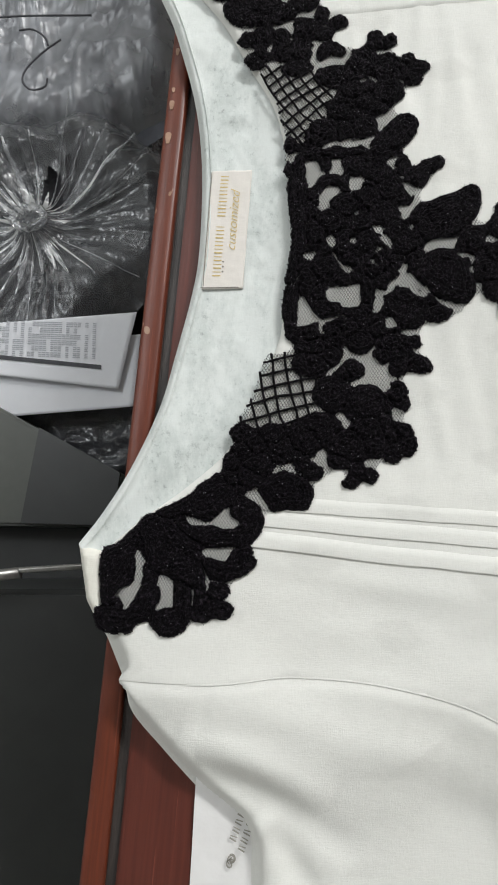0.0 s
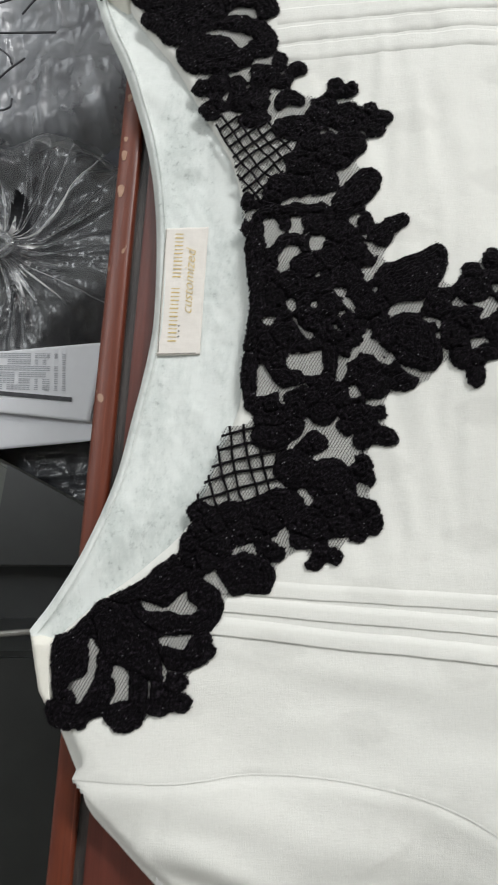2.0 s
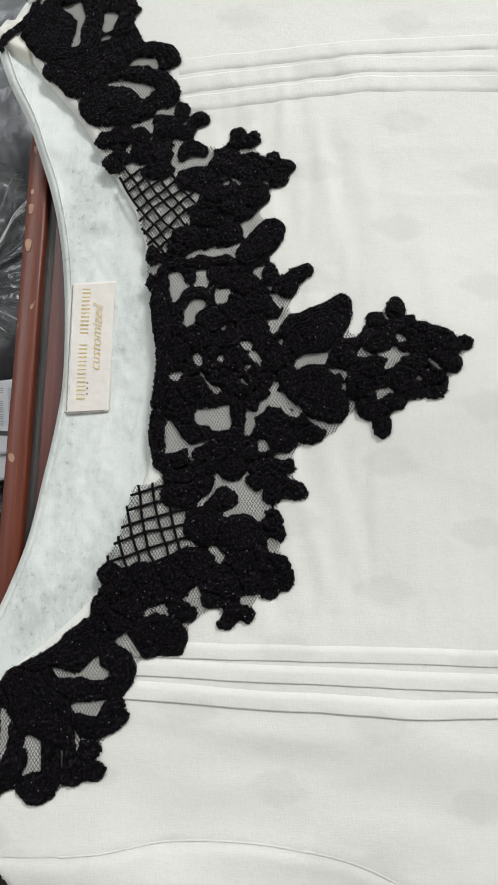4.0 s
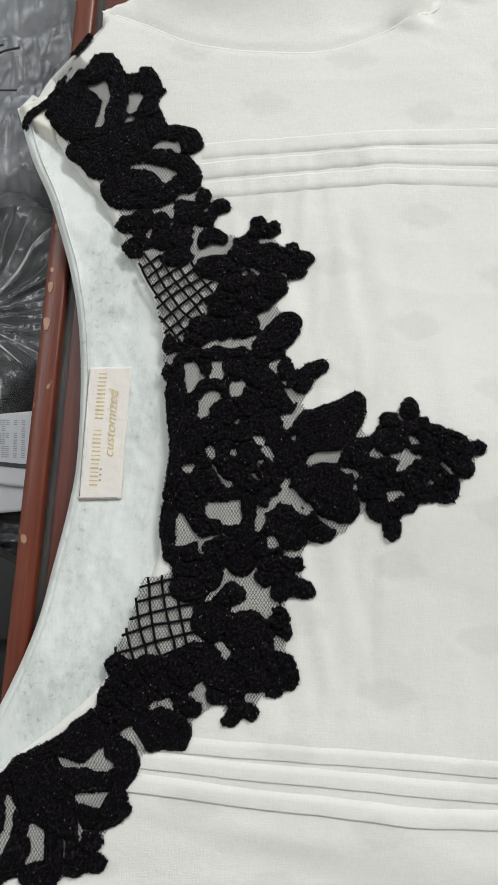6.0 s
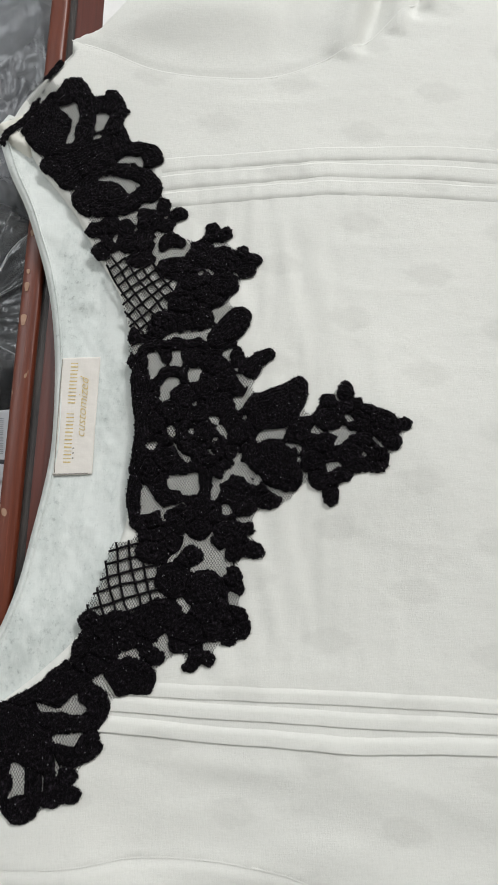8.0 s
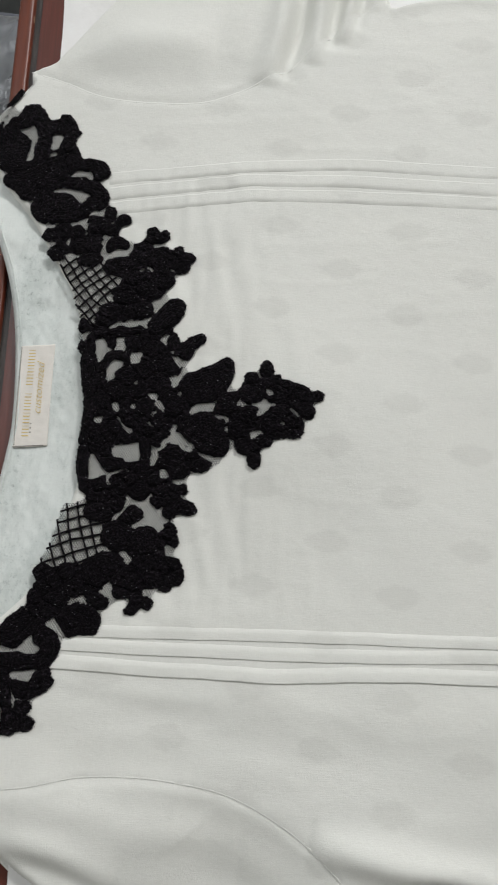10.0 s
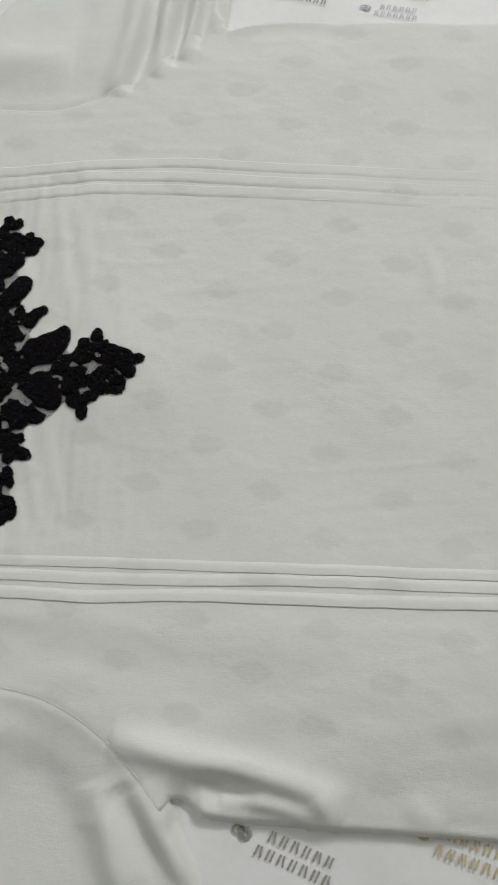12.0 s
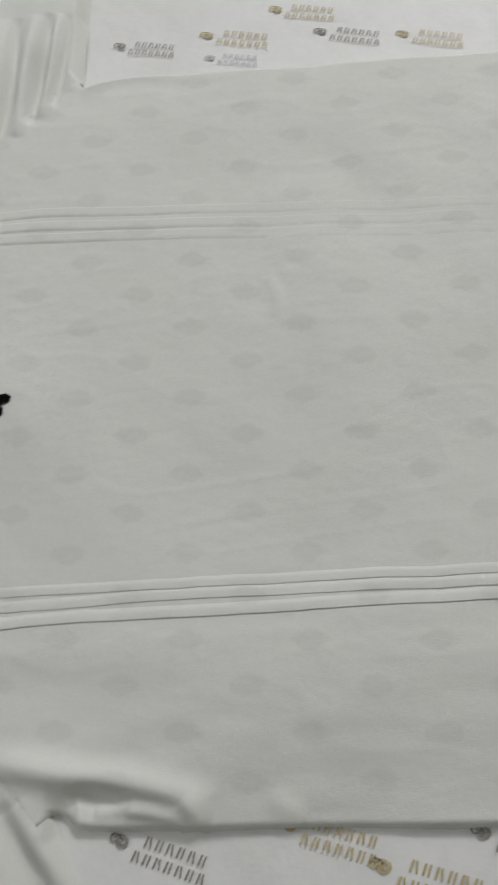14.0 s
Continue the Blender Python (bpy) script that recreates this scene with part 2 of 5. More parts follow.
def wave(x, y, size, seed=0):
    """Smooth noise from -1 to 1 with bumps of that size."""
    u, v = np.asarray(x) / size, np.asarray(y) / size
    i, j = np.floor(u), np.floor(v)
    a, b = u - i, v - j
    a, b = a * a * (3 - 2 * a), b * b * (3 - 2 * b)
    top = hashed(i, j, seed) * (1 - a) + hashed(i + 1, j, seed) * a
    low = hashed(i, j + 1, seed) * (1 - a) + hashed(i + 1, j + 1, seed) * a
    return 2 * (top * (1 - b) + low * b) - 1


def seg_dist(x, y, line):
    """Distance from points to a polyline, and how far along it the nearest place is (0 to 1)."""
    best, along = np.full(np.shape(x), 1e9), np.zeros(np.shape(x))
    n = len(line) - 1
    for k in range(n):
        (ax, ay), (bx, by) = line[k], line[k + 1]
        dx, dy = bx - ax, by - ay
        s = np.clip(((x - ax) * dx + (y - ay) * dy) / (dx * dx + dy * dy + 1e-12), 0, 1)
        d = np.hypot(x - ax - s * dx, y - ay - s * dy)
        closer = d < best
        best, along = np.where(closer, d, best), np.where(closer, (k + s) / n, along)
    return best, along


def edge_dist(x, y, line):
    """Distance to a line of many short pieces."""
    a, ab = line[:-1], line[1:] - line[:-1]
    s = ((x[:, None] - a[:, 0]) * ab[:, 0] + (y[:, None] - a[:, 1]) * ab[:, 1]) / ((ab * ab).sum(1) + 1e-12)
    s = np.clip(s, 0, 1)
    return np.sqrt(((x[:, None] - a[:, 0] - s * ab[:, 0]) ** 2 + (y[:, None] - a[:, 1] - s * ab[:, 1]) ** 2).min(1))


def inside(x, y, poly):
    hit = np.zeros(np.shape(x), bool)
    for (ax, ay), (bx, by) in zip(poly, np.roll(poly, -1, axis=0)):
        if ay == by:
            continue
        hit ^= ((ay > y) != (by > y)) & (x < (bx - ax) * (y - ay) / (by - ay) + ax)
    return hit


def sheet(outline, step, height, hole=None):
    """A cloth sheet inside an outline; height(x, y, d) gives z in mm, d being the distance from its edge."""
    poly = np.asarray(outline)
    x0, y0 = poly.min(0) - step
    x1, y1 = poly.max(0) + step
    gx, gy = np.arange(x0, x1 + step, step), np.arange(y0, y1 + step, step)
    X, Y = np.meshgrid(gx, gy)
    ins = inside(X, Y, poly)
    core = inside(X[:-1, :-1] + step / 2, Y[:-1, :-1] + step / 2, poly)
    if hole is not None:
        core &= ~inside(X[:-1, :-1] + step / 2, Y[:-1, :-1] + step / 2, np.asarray(hole))
    used = np.zeros_like(ins)
    for a in (0, 1):
        for b in (0, 1):
            used[a:a + core.shape[0], b:b + core.shape[1]] |= core
    ids = np.full(ins.shape, -1)
    ids[used] = np.arange(used.sum())
    px, py = X[used], Y[used]
    closed = np.vstack((poly, poly[:1]))
    d = np.zeros(px.shape)
    for k in range(0, len(px), 4000):
        d[k:k + 4000] = edge_dist(px[k:k + 4000], py[k:k + 4000], closed)
    out = ~ins[used]
    count = np.zeros(ins.shape, int)
    for a in (0, 1):
        for b in (0, 1):
            count[a:a + core.shape[0], b:b + core.shape[1]] += core
    brink = (count[used] < 4) & (d < step * 1.5)
    # pull the rim onto the outline
    for k in np.nonzero(out | brink | (d < step * 0.35))[0]:
        ab, p = closed[1:] - closed[:-1], np.array((px[k], py[k]))
        s = np.clip(((p - closed[:-1]) * ab).sum(1) / ((ab * ab).sum(1) + 1e-12), 0, 1)
        near = closed[:-1] + s[:, None] * ab
        q = near[np.argmin(((near - p) ** 2).sum(1))]
        px[k], py[k], d[k] = q[0], q[1], 0.0
    z = height(px, py, d)
    faces = np.stack((ids[:-1, :-1][core], ids[:-1, 1:][core], ids[1:, 1:][core], ids[1:, :-1][core]), 1)
    me = bpy.data.meshes.new("sheet")
    me.from_pydata((np.stack((px, py, z), 1) * MM).tolist(), [], faces.tolist())
    me.update()
    return me


def leaf(corners, n, m, z):
    """A sheet between four corners, in straight rows; z(x, y) in mm."""
    a, b, c, d = (np.array(k, float) for k in corners)
    s, t = np.meshgrid(np.linspace(0, 1, n), np.linspace(0, 1, m))
    p = (1 - t)[..., None] * ((1 - s)[..., None] * a + s[..., None] * b) + t[..., None] * ((1 - s)[..., None] * d + s[..., None] * c)
    x, y = p[..., 0].ravel(), p[..., 1].ravel()
    i = np.arange(n * m).reshape(m, n)
    me = bpy.data.meshes.new("leaf")
    me.from_pydata((np.stack((x, y, z(x, y)), 1) * MM).tolist(), [], np.stack((i[:-1, :-1].ravel(), i[:-1, 1:].ravel(), i[1:, 1:].ravel(), i[1:, :-1].ravel()), 1).tolist())
    me.update()
    return me


def tube(points, radius, sides=6, closed=False):
    """A round cord through points given in metres."""
    bm = bmesh.new()
    p = [Vector(q) for q in points]
    rings = []
    for i, c in enumerate(p):
        t = (p[min(i + 1, len(p) - 1)] - p[max(i - 1, 0)]).normalized()
        s = t.cross(Vector((0, 0, 1)))
        s = s.normalized() if s.length > 1e-4 else Vector((1, 0, 0))
        u = s.cross(t)
        rings.append([bm.verts.new(c + radius * (math.cos(a) * s + math.sin(a) * u)) for a in (2 * math.pi * k / sides for k in range(sides))])
    for a, b in zip(rings, rings[1:]):
        for k in range(sides):
            bm.faces.new((a[k], a[(k + 1) % sides], b[(k + 1) % sides], b[k]))
    bm.faces.new(rings[0])
    bm.faces.new(rings[-1][::-1])
    bmesh.ops.recalc_face_normals(bm, faces=bm.faces[:])
    return bm


def smooth_step(a, b, x):
    s = np.clip((x - a) / (b - a), 0, 1)
    return s * s * (3 - 2 * s)

# ---- the room that closes the place ----
FLOOR_Z, CEILING_Z = -0.76, 1.95
tagged(part("floor", box(-2.2, -2.0, FLOOR_Z - 0.1, 2.4, 2.4, FLOOR_Z), FLOORING, None, "grey worn floor of a workroom", False), category="floor", kind="structure")
for name, b in (("wall_west", (-2.3, -2.0, -2.2, 2.4)), ("wall_east", (2.4, -2.0, 2.5, 2.4)), ("wall_south", (-2.3, -2.1, 2.5, -2.0)), ("wall_north", (-2.3, 2.4, 2.5, 2.5))):
    tagged(part(name, box(b[0], b[1], FLOOR_Z, b[2], b[3], CEILING_Z), PLASTER, None, "pale plain plaster wall of a workroom", False), category="wall", kind="structure")
tagged(part("ceiling", box(-2.3, -2.1, CEILING_Z, 2.5, 2.5, CEILING_Z + 0.1), PLASTER, None, "pale plain plaster ceiling", False), category="ceiling", kind="structure")
# housings out of view; the second belongs to the added lamp
for x, y in ((1.35, 1.65), (-1.1, 0.9)):
    lamp = tagged(part("ceiling_lamp", box(x - 0.63, y - 0.2, 1.875, x + 0.63, y + 0.2, CEILING_Z, 0.01), LAMP_WHITE, None, "unseen white slim ceiling light fitting", False), category="lamp")


# ---- the table ----
def table_line(y):
    return -84.6 + 0.082 * y


def make_table():
    table = tagged(new("table"), "red-brown varnished wooden table with a grooved, chipped edge", "table")
    table.matrix_world = Matrix.Translation((table_line(0) * MM, 0, 0)) @ pose(0, 0, 0, 0, 0, -4.69)
    part("tabletop", box(0.0122, -0.75, -0.045, 1.3, 0.62, TABLE_Z, 0.0008), WOOD, table, "flat red-brown varnished field", False)
    part("groove", box(0.0072, -0.745, -0.044, 0.0124, 0.615, TABLE_Z - 0.0022), GROOVE, table, "dark streaked groove along the edge", False)
    bm = bmesh.new()
    rings = []
    for y in np.linspace(-0.75, 0.62, 200):
        ring = []
        for k in range(9):
            a = math.pi * k / 8
            w = 1 + 0.06 * math.sin(y * 90) * math.sin(y * 37)
            ring.append(bm.verts.new((0.0040 - 0.0043 * math.cos(a), y, TABLE_Z - 0.0014 + 0.0024 * w * math.sin(a) ** 0.45)))
        ring.append(bm.verts.new((0.0083, y, -0.045)))
        ring.insert(0, bm.verts.new((-0.0003, y, -0.045)))
        rings.append(ring)
    for a, b in zip(rings, rings[1:]):
        for k in range(len(a) - 1):
            bm.faces.new((a[k], a[k + 1], b[k + 1], b[k]))
    bmesh.ops.recalc_face_normals(bm, faces=bm.faces[:])
    part("rim", bm, RIM, table, "rounded red-brown edge strip with chipped varnish")
    # pale chips where the varnish has come off the edge strip
    for y, long, wide in ((0.058, 2.6, 1.0), (0.065, 1.3, 0.7), (0.043, 3.2, 1.2), (0.083, 2.0, 0.8), (0.125, 1.6, 0.7)):
        bm = bmesh.new()
        ring = [bm.verts.new(((2.4 + wide * math.cos(a) * (1 + 0.25 * math.sin(3 * a))) * MM, y + long * math.sin(a) * (1 + 0.2 * math.cos(2 * a)) * MM, TABLE_Z + 0.00115)) for a in np.linspace(0, 2 * math.pi, 12, endpoint=False)]
        low = [bm.verts.new(v.co + Vector((0, 0, -0.0012))) for v in ring]
        bm.faces.new(ring)
        for k in range(12):
            bm.faces.new((ring[k], low[k], low[(k + 1) % 12], ring[(k + 1) % 12]))
        part("chip", bm, plain_chip, table, "bare pale wood chip", False)
    for x, y in ((0.05, -0.70), (0.05, 0.56), (1.22, -0.70), (1.22, 0.56)):
        part("leg", box(x - 0.03, y - 0.03, FLOOR_Z, x + 0.03, y + 0.03, -0.045, 0.004), WOOD, table, "", False)


plain_chip = plain_material("bare_chipped_wood", (0.30, 0.17, 0.11), (0.42, 0.27, 0.19), 0.7, 300)
make_table()

# ---- the printed tissue under the garment ----
tissue = part("tissue_paper", leaf([(-71, -330), (640, -330), (640, 330), (-36, 330)], 160, 150, lambda x, y: -11.0 + 0.5 * wave(x, y, 23, 5) + 0.35 * wave(x, y, 9, 6)), TISSUE, None)
tagged(tissue, "thin white packing tissue printed with small gold and grey marks", "paper")


def flat_bar(bm, cx, cy, long, wide, turn, z):
    c, s = math.cos(turn), math.sin(turn)
    vs = [bm.verts.new(((cx + u * c - v * s) * MM, (cy + u * s + v * c) * MM, z * MM)) for u, v in ((-long / 2, -wide / 2), (long / 2, -wide / 2), (long / 2, wide / 2), (-long / 2, wide / 2))]
    bm.faces.new(vs)


def ornament(bm, cx, cy, size, turn, z):
    """A curled flourish as flat ribbons."""
    for flip, start in ((1, 0.0), (-1, 0.4), (1, 2.2)):
        last = None
        for k in range(22):
            a = start + flip * k * 0.34
            r = size * (0.15 + 0.030 * k)
            w = size * (0.07 + 0.05 * math.sin(k * 0.15))
            p = []
            for rr in (r - w, r + w):
                x, y = rr * math.cos(a) * 0.8 + flip * size * 0.3, rr * math.sin(a) * 0.7
                p.append(bm.verts.new(((cx + x * math.cos(turn) - y * math.sin(turn)) * MM, (cy + x * math.sin(turn) + y * math.cos(turn)) * MM, z * MM)))
            if last:
                bm.faces.new((last[0], last[1], p[1], p[0]))
            last = p


def print_mark(x, y, turn, mat, size=1.0, words=(6, 7)):
    """One printed mark: a flourish and two rows of short bars for its lettering."""
    bm, z, t = bmesh.new(), -9.9, radians(turn)
    size = size * 1.2
    ornament(bm, x, y, 4.2 * size, t, z)
    for row, count in enumerate(words):
        for k in range(count):
            u, v = (10 + k * 4.0 - row * 3) * size, (2.6 - row * 5.6) * size
            cx, cy = x + u * math.cos(t) - v * math.sin(t), y + u * math.sin(t) + v * math.cos(t)
            flat_bar(bm, cx, cy, 0.75 * size, 3.7 * size, t - 0.15, z)
            flat_bar(bm, cx + 1.6 * size * math.cos(t), cy + 1.6 * size * math.sin(t), 0.6 * size, 3.7 * size, t + 0.12 * (-1) ** k, z)
    return part("print_mark", bm, mat, tissue, "", False)


for x, y, turn, mat, size in (
    (117, -237, -24, GREY_PRINT, 1.1), (196, -240, -22, GOLD_PALE, 1.1), (150, -268, -24, GREY_PRINT, 0.8), (236, -262, -22, GOLD_PALE, 1.2),
    (284, -254, -22, GREY_PRINT, 1.1), (182, -274, -22, GOLD_PALE, 1.0), (90, -262, -24, GREY_PRINT, 1.0),
    (156, 229, -17, GREY_PRINT, 0.95), (214, 227, -17, GOLD_PALE, 1.05), (288, 216, -19, GREY_PRINT, 1.0), (262, 240, -17, GOLD_PALE, 1.0), (340, 204, -19, GOLD_PALE, 1.0),
    (214, 208, -15, PALE_INK, 0.8), (-52, -226, 70, GREY_PRINT, 0.55), (-44, -242, 70, GREY_PRINT, 0.55), (-32, -230, 75, GREY_PRINT, 0.5),
):
    print_mark(x, y, turn, mat, size)

# ---- the garment ----
NECK = curve([(-86, 131), (-80, 127), (-69, 107), (-55, 87), (-45, 67), (-35, 47), (-31, 29), (-28, 3), (-28, -21), (-32, -37), (-34, -48), (-40, -62), (-51, -86), (-67, -101), (-84, -113), (-97, -124)], 6)
LOW_SEAM = curve([(-89, -167), (-58, -168), (-30, -165.5), (3, -168.5), (34, -178), (62, -198), (83, -225)], 8)
TOP_SEAM = curve([(-55, 168), (-39, 161), (-14, 148), (20, 142.5), (44, 145), (78, 160), (110, 187), (129, 196)], 8)
LOW_EDGE = curve([(89, -226), (105, -234), (153, -240), (202, -245.5), (245, -250.5), (400, -266), (640, -289)], 6)
TOP_EDGE = curve([(640, 158), (320, 184), (226, 193), (157, 200), (129, 196)], 6)
LOW_SHOULDER = curve([(-97, -124), (-95.5, -144), (-98, -150), (-95, -154), (-89, -167)], 5)
TOP_SHOULDER = curve([(-55, 168), (-63.5, 159), (-77, 145.5), (-86, 131)], 5)
BODY = np.vstack((NECK, LOW_SHOULDER[1:], LOW_SEAM[1:], LOW_EDGE, TOP_EDGE, TOP_SEAM[::-1][1:], TOP_SHOULDER[1:-1]))

# folds: line, width, height (mm); each fades towards its ends
FOLDS = []


def fold(width, height, *line):
    FOLDS.append((curve([line[i:i + 2] for i in range(0, len(line), 2)], 6), width, height))


fold(7.5, 7.0, 60, -194, 80, -199, 106, -206, 140, -216, 165, -226)
fold(6, -4.0, 96, -214, 110, -216, 125, -224)
fold(4, 4.5, 108, -222, 128, -224, 150, -231)
fold(10, -3.0, 100, -214, 130, -224, 150, -232)
fold(9, -4.0, 84, -222, 100, -224)
fold(5, 2.0, 150, -222, 160, -234)
fold(6, 1.6, 190, -226, 205, -238)
fold(12, 2.2, 130, 196, 165, 197, 190, 186)
fold(6, -1.2, 138, 190, 168, 189, 195, 178)
fold(7, 5.5, 62, 150, 76, 190, 84, 250)
fold(4, -5.8, 72, 152, 84, 190, 94, 250)
fold(5, 5.6, 88, 160, 96, 200, 106, 250)
fold(3.5, -5.4, 96, 168, 106, 205, 116, 250)
fold(4, 5.2, 103, 172, 114, 210, 122, 250)
fold(3, -3.4, 112, 180, 121, 215, 128, 250)
fold(4, 3.4, 122, 190, 130, 220, 134, 250)
fold(9, -1.4, 40, 150, 44, 190, 50, 240)
fold(10, 1.8, -40, 168, 0, 176, 40, 172)
fold(14, 2.4, -60, -180, -20, -190, 30, -200)
fold(7, 2.9, -70, -186, -48, -192, -20, -206)
fold(6, -2.6, -66, -194, -40, -202, -10, -222)
fold(6, 2.4, -46, -212, -38, -222, -30, -250)
fold(5, -2.6, -40, -214, -30, -226, -20, -250)
fold(9, 4.2, 70, -216, 84, -240, 100, -270)
fold(6, -4.8, 62, -214, 76, -240, 92, -275)
fold(8, 4.2, 52, -212, 60, -240, 70, -280)
fold(12, -3.2, 10, -190, 30, -222, 40, -270)
fold(12, 1.8, -88, -172, -40, -176, 20, -186)
fold(10, 0.9, 20, -140, 90, -150, 200, -165)
fold(16, -1.0, -20, -150, 60, -160, 180, -185)
fold(13, -1.4, 8, -178, 40, -190, 74, -210)
fold(3, 0.5, 30, 100, 34, 60, 38, 20)
fold(2.5, -0.4, 12, 95, 15, 60, 20, 40)
fold(3, 0.5, 14, -40, 22, -80, 26, -100)
fold(3, -0.5, 32, -46, 38, -80, 40, -104)
fold(4, 0.7, 228, 40, 232, 25, 230, 12)
fold(4, 0.6, -45, -128, 0, -136, 30, -140)


def drape(x, y):
    """Height of the cloth in mm over the plan."""
    single = np.ndim(x) == 0
    x, y = np.atleast_1d(np.asarray(x, float)), np.atleast_1d(np.asarray(y, float))
    z = 2.0 * wave(x, y, 95, 1) + 0.95 * wave(x, y, 38, 2) + 0.30 * wave(x, y, 15, 3) + 0.06 * wave(x * 1.0, y * 1.6, 6, 4)
    beside = smooth_step(95, 30, x) * smooth_step(-30, 0, x) * smooth_step(115, 95, np.abs(y))
    z += beside * (0.5 * wave(x + 0.15 * y, y * 0.14, 7, 7) + 0.3 * wave(x - 0.1 * y, y * 0.2, 3.5, 8))
    z += 0.35 * wave(x * 0.25, y + 0.1 * x, 9, 9) * smooth_step(-100, -150, y)
    # fine lengthwise creases left from folding
    z += 0.16 * (1 - np.abs(wave(x * 0.30 + 0.2 * y, y, 17, 10))) ** 5 * smooth_step(0, 40, x)
    for line, width, height in FOLDS:
        lo, hi = line.min(0) - 2.6 * width, line.max(0) + 2.6 * width
        near = (x > lo[0]) & (x < hi[0]) & (y > lo[1]) & (y < hi[1])
        if near.any():
            d, s = seg_dist(x[near], y[near], line)
            z[near] += height * np.exp(-(d / width) ** 2) * np.clip(4 * s * (1 - s), 0, 1) ** 0.6
    # the cloth stands a little off the table under the point of the lace
    z = z + 4.0 * np.exp(-((x - 62) / 38) ** 2 - ((y + 14) / 38) ** 2)
    # the flanks of the garment fall away towards its side seams
    z = z - 5.0 * smooth_step(-165, -260, y) * smooth_step(55, 110, x) - 2.0 * smooth_step(150, 215, y)
    return z[0] if single else z


def body_height(x, y, d):
    dn, seams = np.full(x.shape, 99.0), np.full(x.shape, 99.0)
    rim = d < 12
    dn[rim] = seg_dist(x[rim], y[rim], NECK)[0]
    seams[rim] = np.minimum(seg_dist(x[rim], y[rim], LOW_SEAM)[0], seg_dist(x[rim], y[rim], TOP_SEAM)[0])
    at_neck, at_seam = dn <= d + 0.4, seams <= d + 0.4
    drop = np.where(at_neck, 2.6, np.where(at_seam, 0.25, np.where(x < -50, 6.0, 9.0)))
    reach = np.where(at_neck, 1.6, np.where(at_seam, 1.4, 7.0))
    return np.maximum(drape(x, y) - drop * (1 - smooth_step(0, 1, d / reach)), -11.6)


def sleeve_height(seam):
    def height(x, y, d):
        ds, _ = seg_dist(x, y, seam)
        top = seam is TOP_SEAM
        puff = (4.5 if top else 1.2) * smooth_step(0, 40, ds) * smooth_step(0, 25, d)
        tilt = 0 if top else -(0.10 + 0.15 * smooth_step(-30, 20, x)) * np.clip(ds - 2, 0, 60)
        under = 0.5 * (1 - smooth_step(0.5, 4.0, ds))
        free = 9.5 * (1 - smooth_step(0, 1, d / 8.0)) * smooth_step(0.5, 5, ds - d)
        lie = drape(x, y) + puff + tilt - under
        floor = -6.0 if top else -9.6
        lie = floor + 1.1 * np.logaddexp(0, (lie - floor) / 1.1)
        return np.maximum(lie - np.minimum(free, 10), -11.6)
    return height


kurta = tagged(new("kurta"), "off-white cotton tunic with black lace neckline, laid face up on tissue", "garment")
body = part("front_panel", sheet(BODY, 1.4, body_height), CLOTH, kurta, "off-white cotton front panel with faint woven ovals")
ease = smooth_step(0, 25, LOW_SEAM[:, 0] - LOW_SEAM[0, 0])[:, None]
UNDER_LOW = LOW_SEAM + np.array((1.0, 4.0)) * ease
ease = smooth_step(0, 25, TOP_SEAM[:, 0] - TOP_SEAM[0, 0])[:, None]
UNDER_TOP = TOP_SEAM + np.array((1.0, -4.0)) * ease
LOW_SLEEVE = np.vstack((UNDER_LOW, curve([(88, -226), (96, -239), (104, -256), (118, -300), (130, -350)], 5), curve([(30, -360), (-20, -300), (-43, -255), (-48, -232), (-48.5, -217), (-64, -203.5), (-79.5, -188), (-87.5, -177.5), (-89, -167)], 6)[:-1]))
TOP_SLEEVE = np.vstack((UNDER_TOP[::-1], curve([(-55.5, 168.6), (-51.5, 173), (-34, 191), (-16, 212), (20, 255), (60, 310)], 6), curve([(150, 315), (140, 262), (135, 235), (131, 208)], 5)))
part("sleeve", sheet(LOW_SLEEVE, 1.4, sleeve_height(LOW_SEAM)), SLEEVE_CLOTH, kurta, "off-white puffed cotton sleeve")
part("sleeve", sheet(TOP_SLEEVE, 1.4, sleeve_height(TOP_SEAM)), SLEEVE_CLOTH, kurta, "off-white gathered cotton sleeve")

# the inside of the back neck
BACK_NECK = curve([(-90, 130), (-84, 109), (-77, 92), (-72, 75), (-68, 59), (-65.2, 41), (-64, 18), (-65, -11), (-68, -29), (-73, -49), (-79, -71), (-89, -94), (-99, -111), (-107, -121.5)], 6)
FACE_EDGE = np.vstack((BACK_NECK, [(-104, -124)], curve([(-96, -127), (-80, -118), (-62, -106), (-46, -90), (-34, -64), (-26, -40), (-21, -20), (-21, 3), (-24, 29), (-28, 47), (-38, 67), (-48, 87), (-62, 109), (-76, 130), (-84, 136)], 5)))


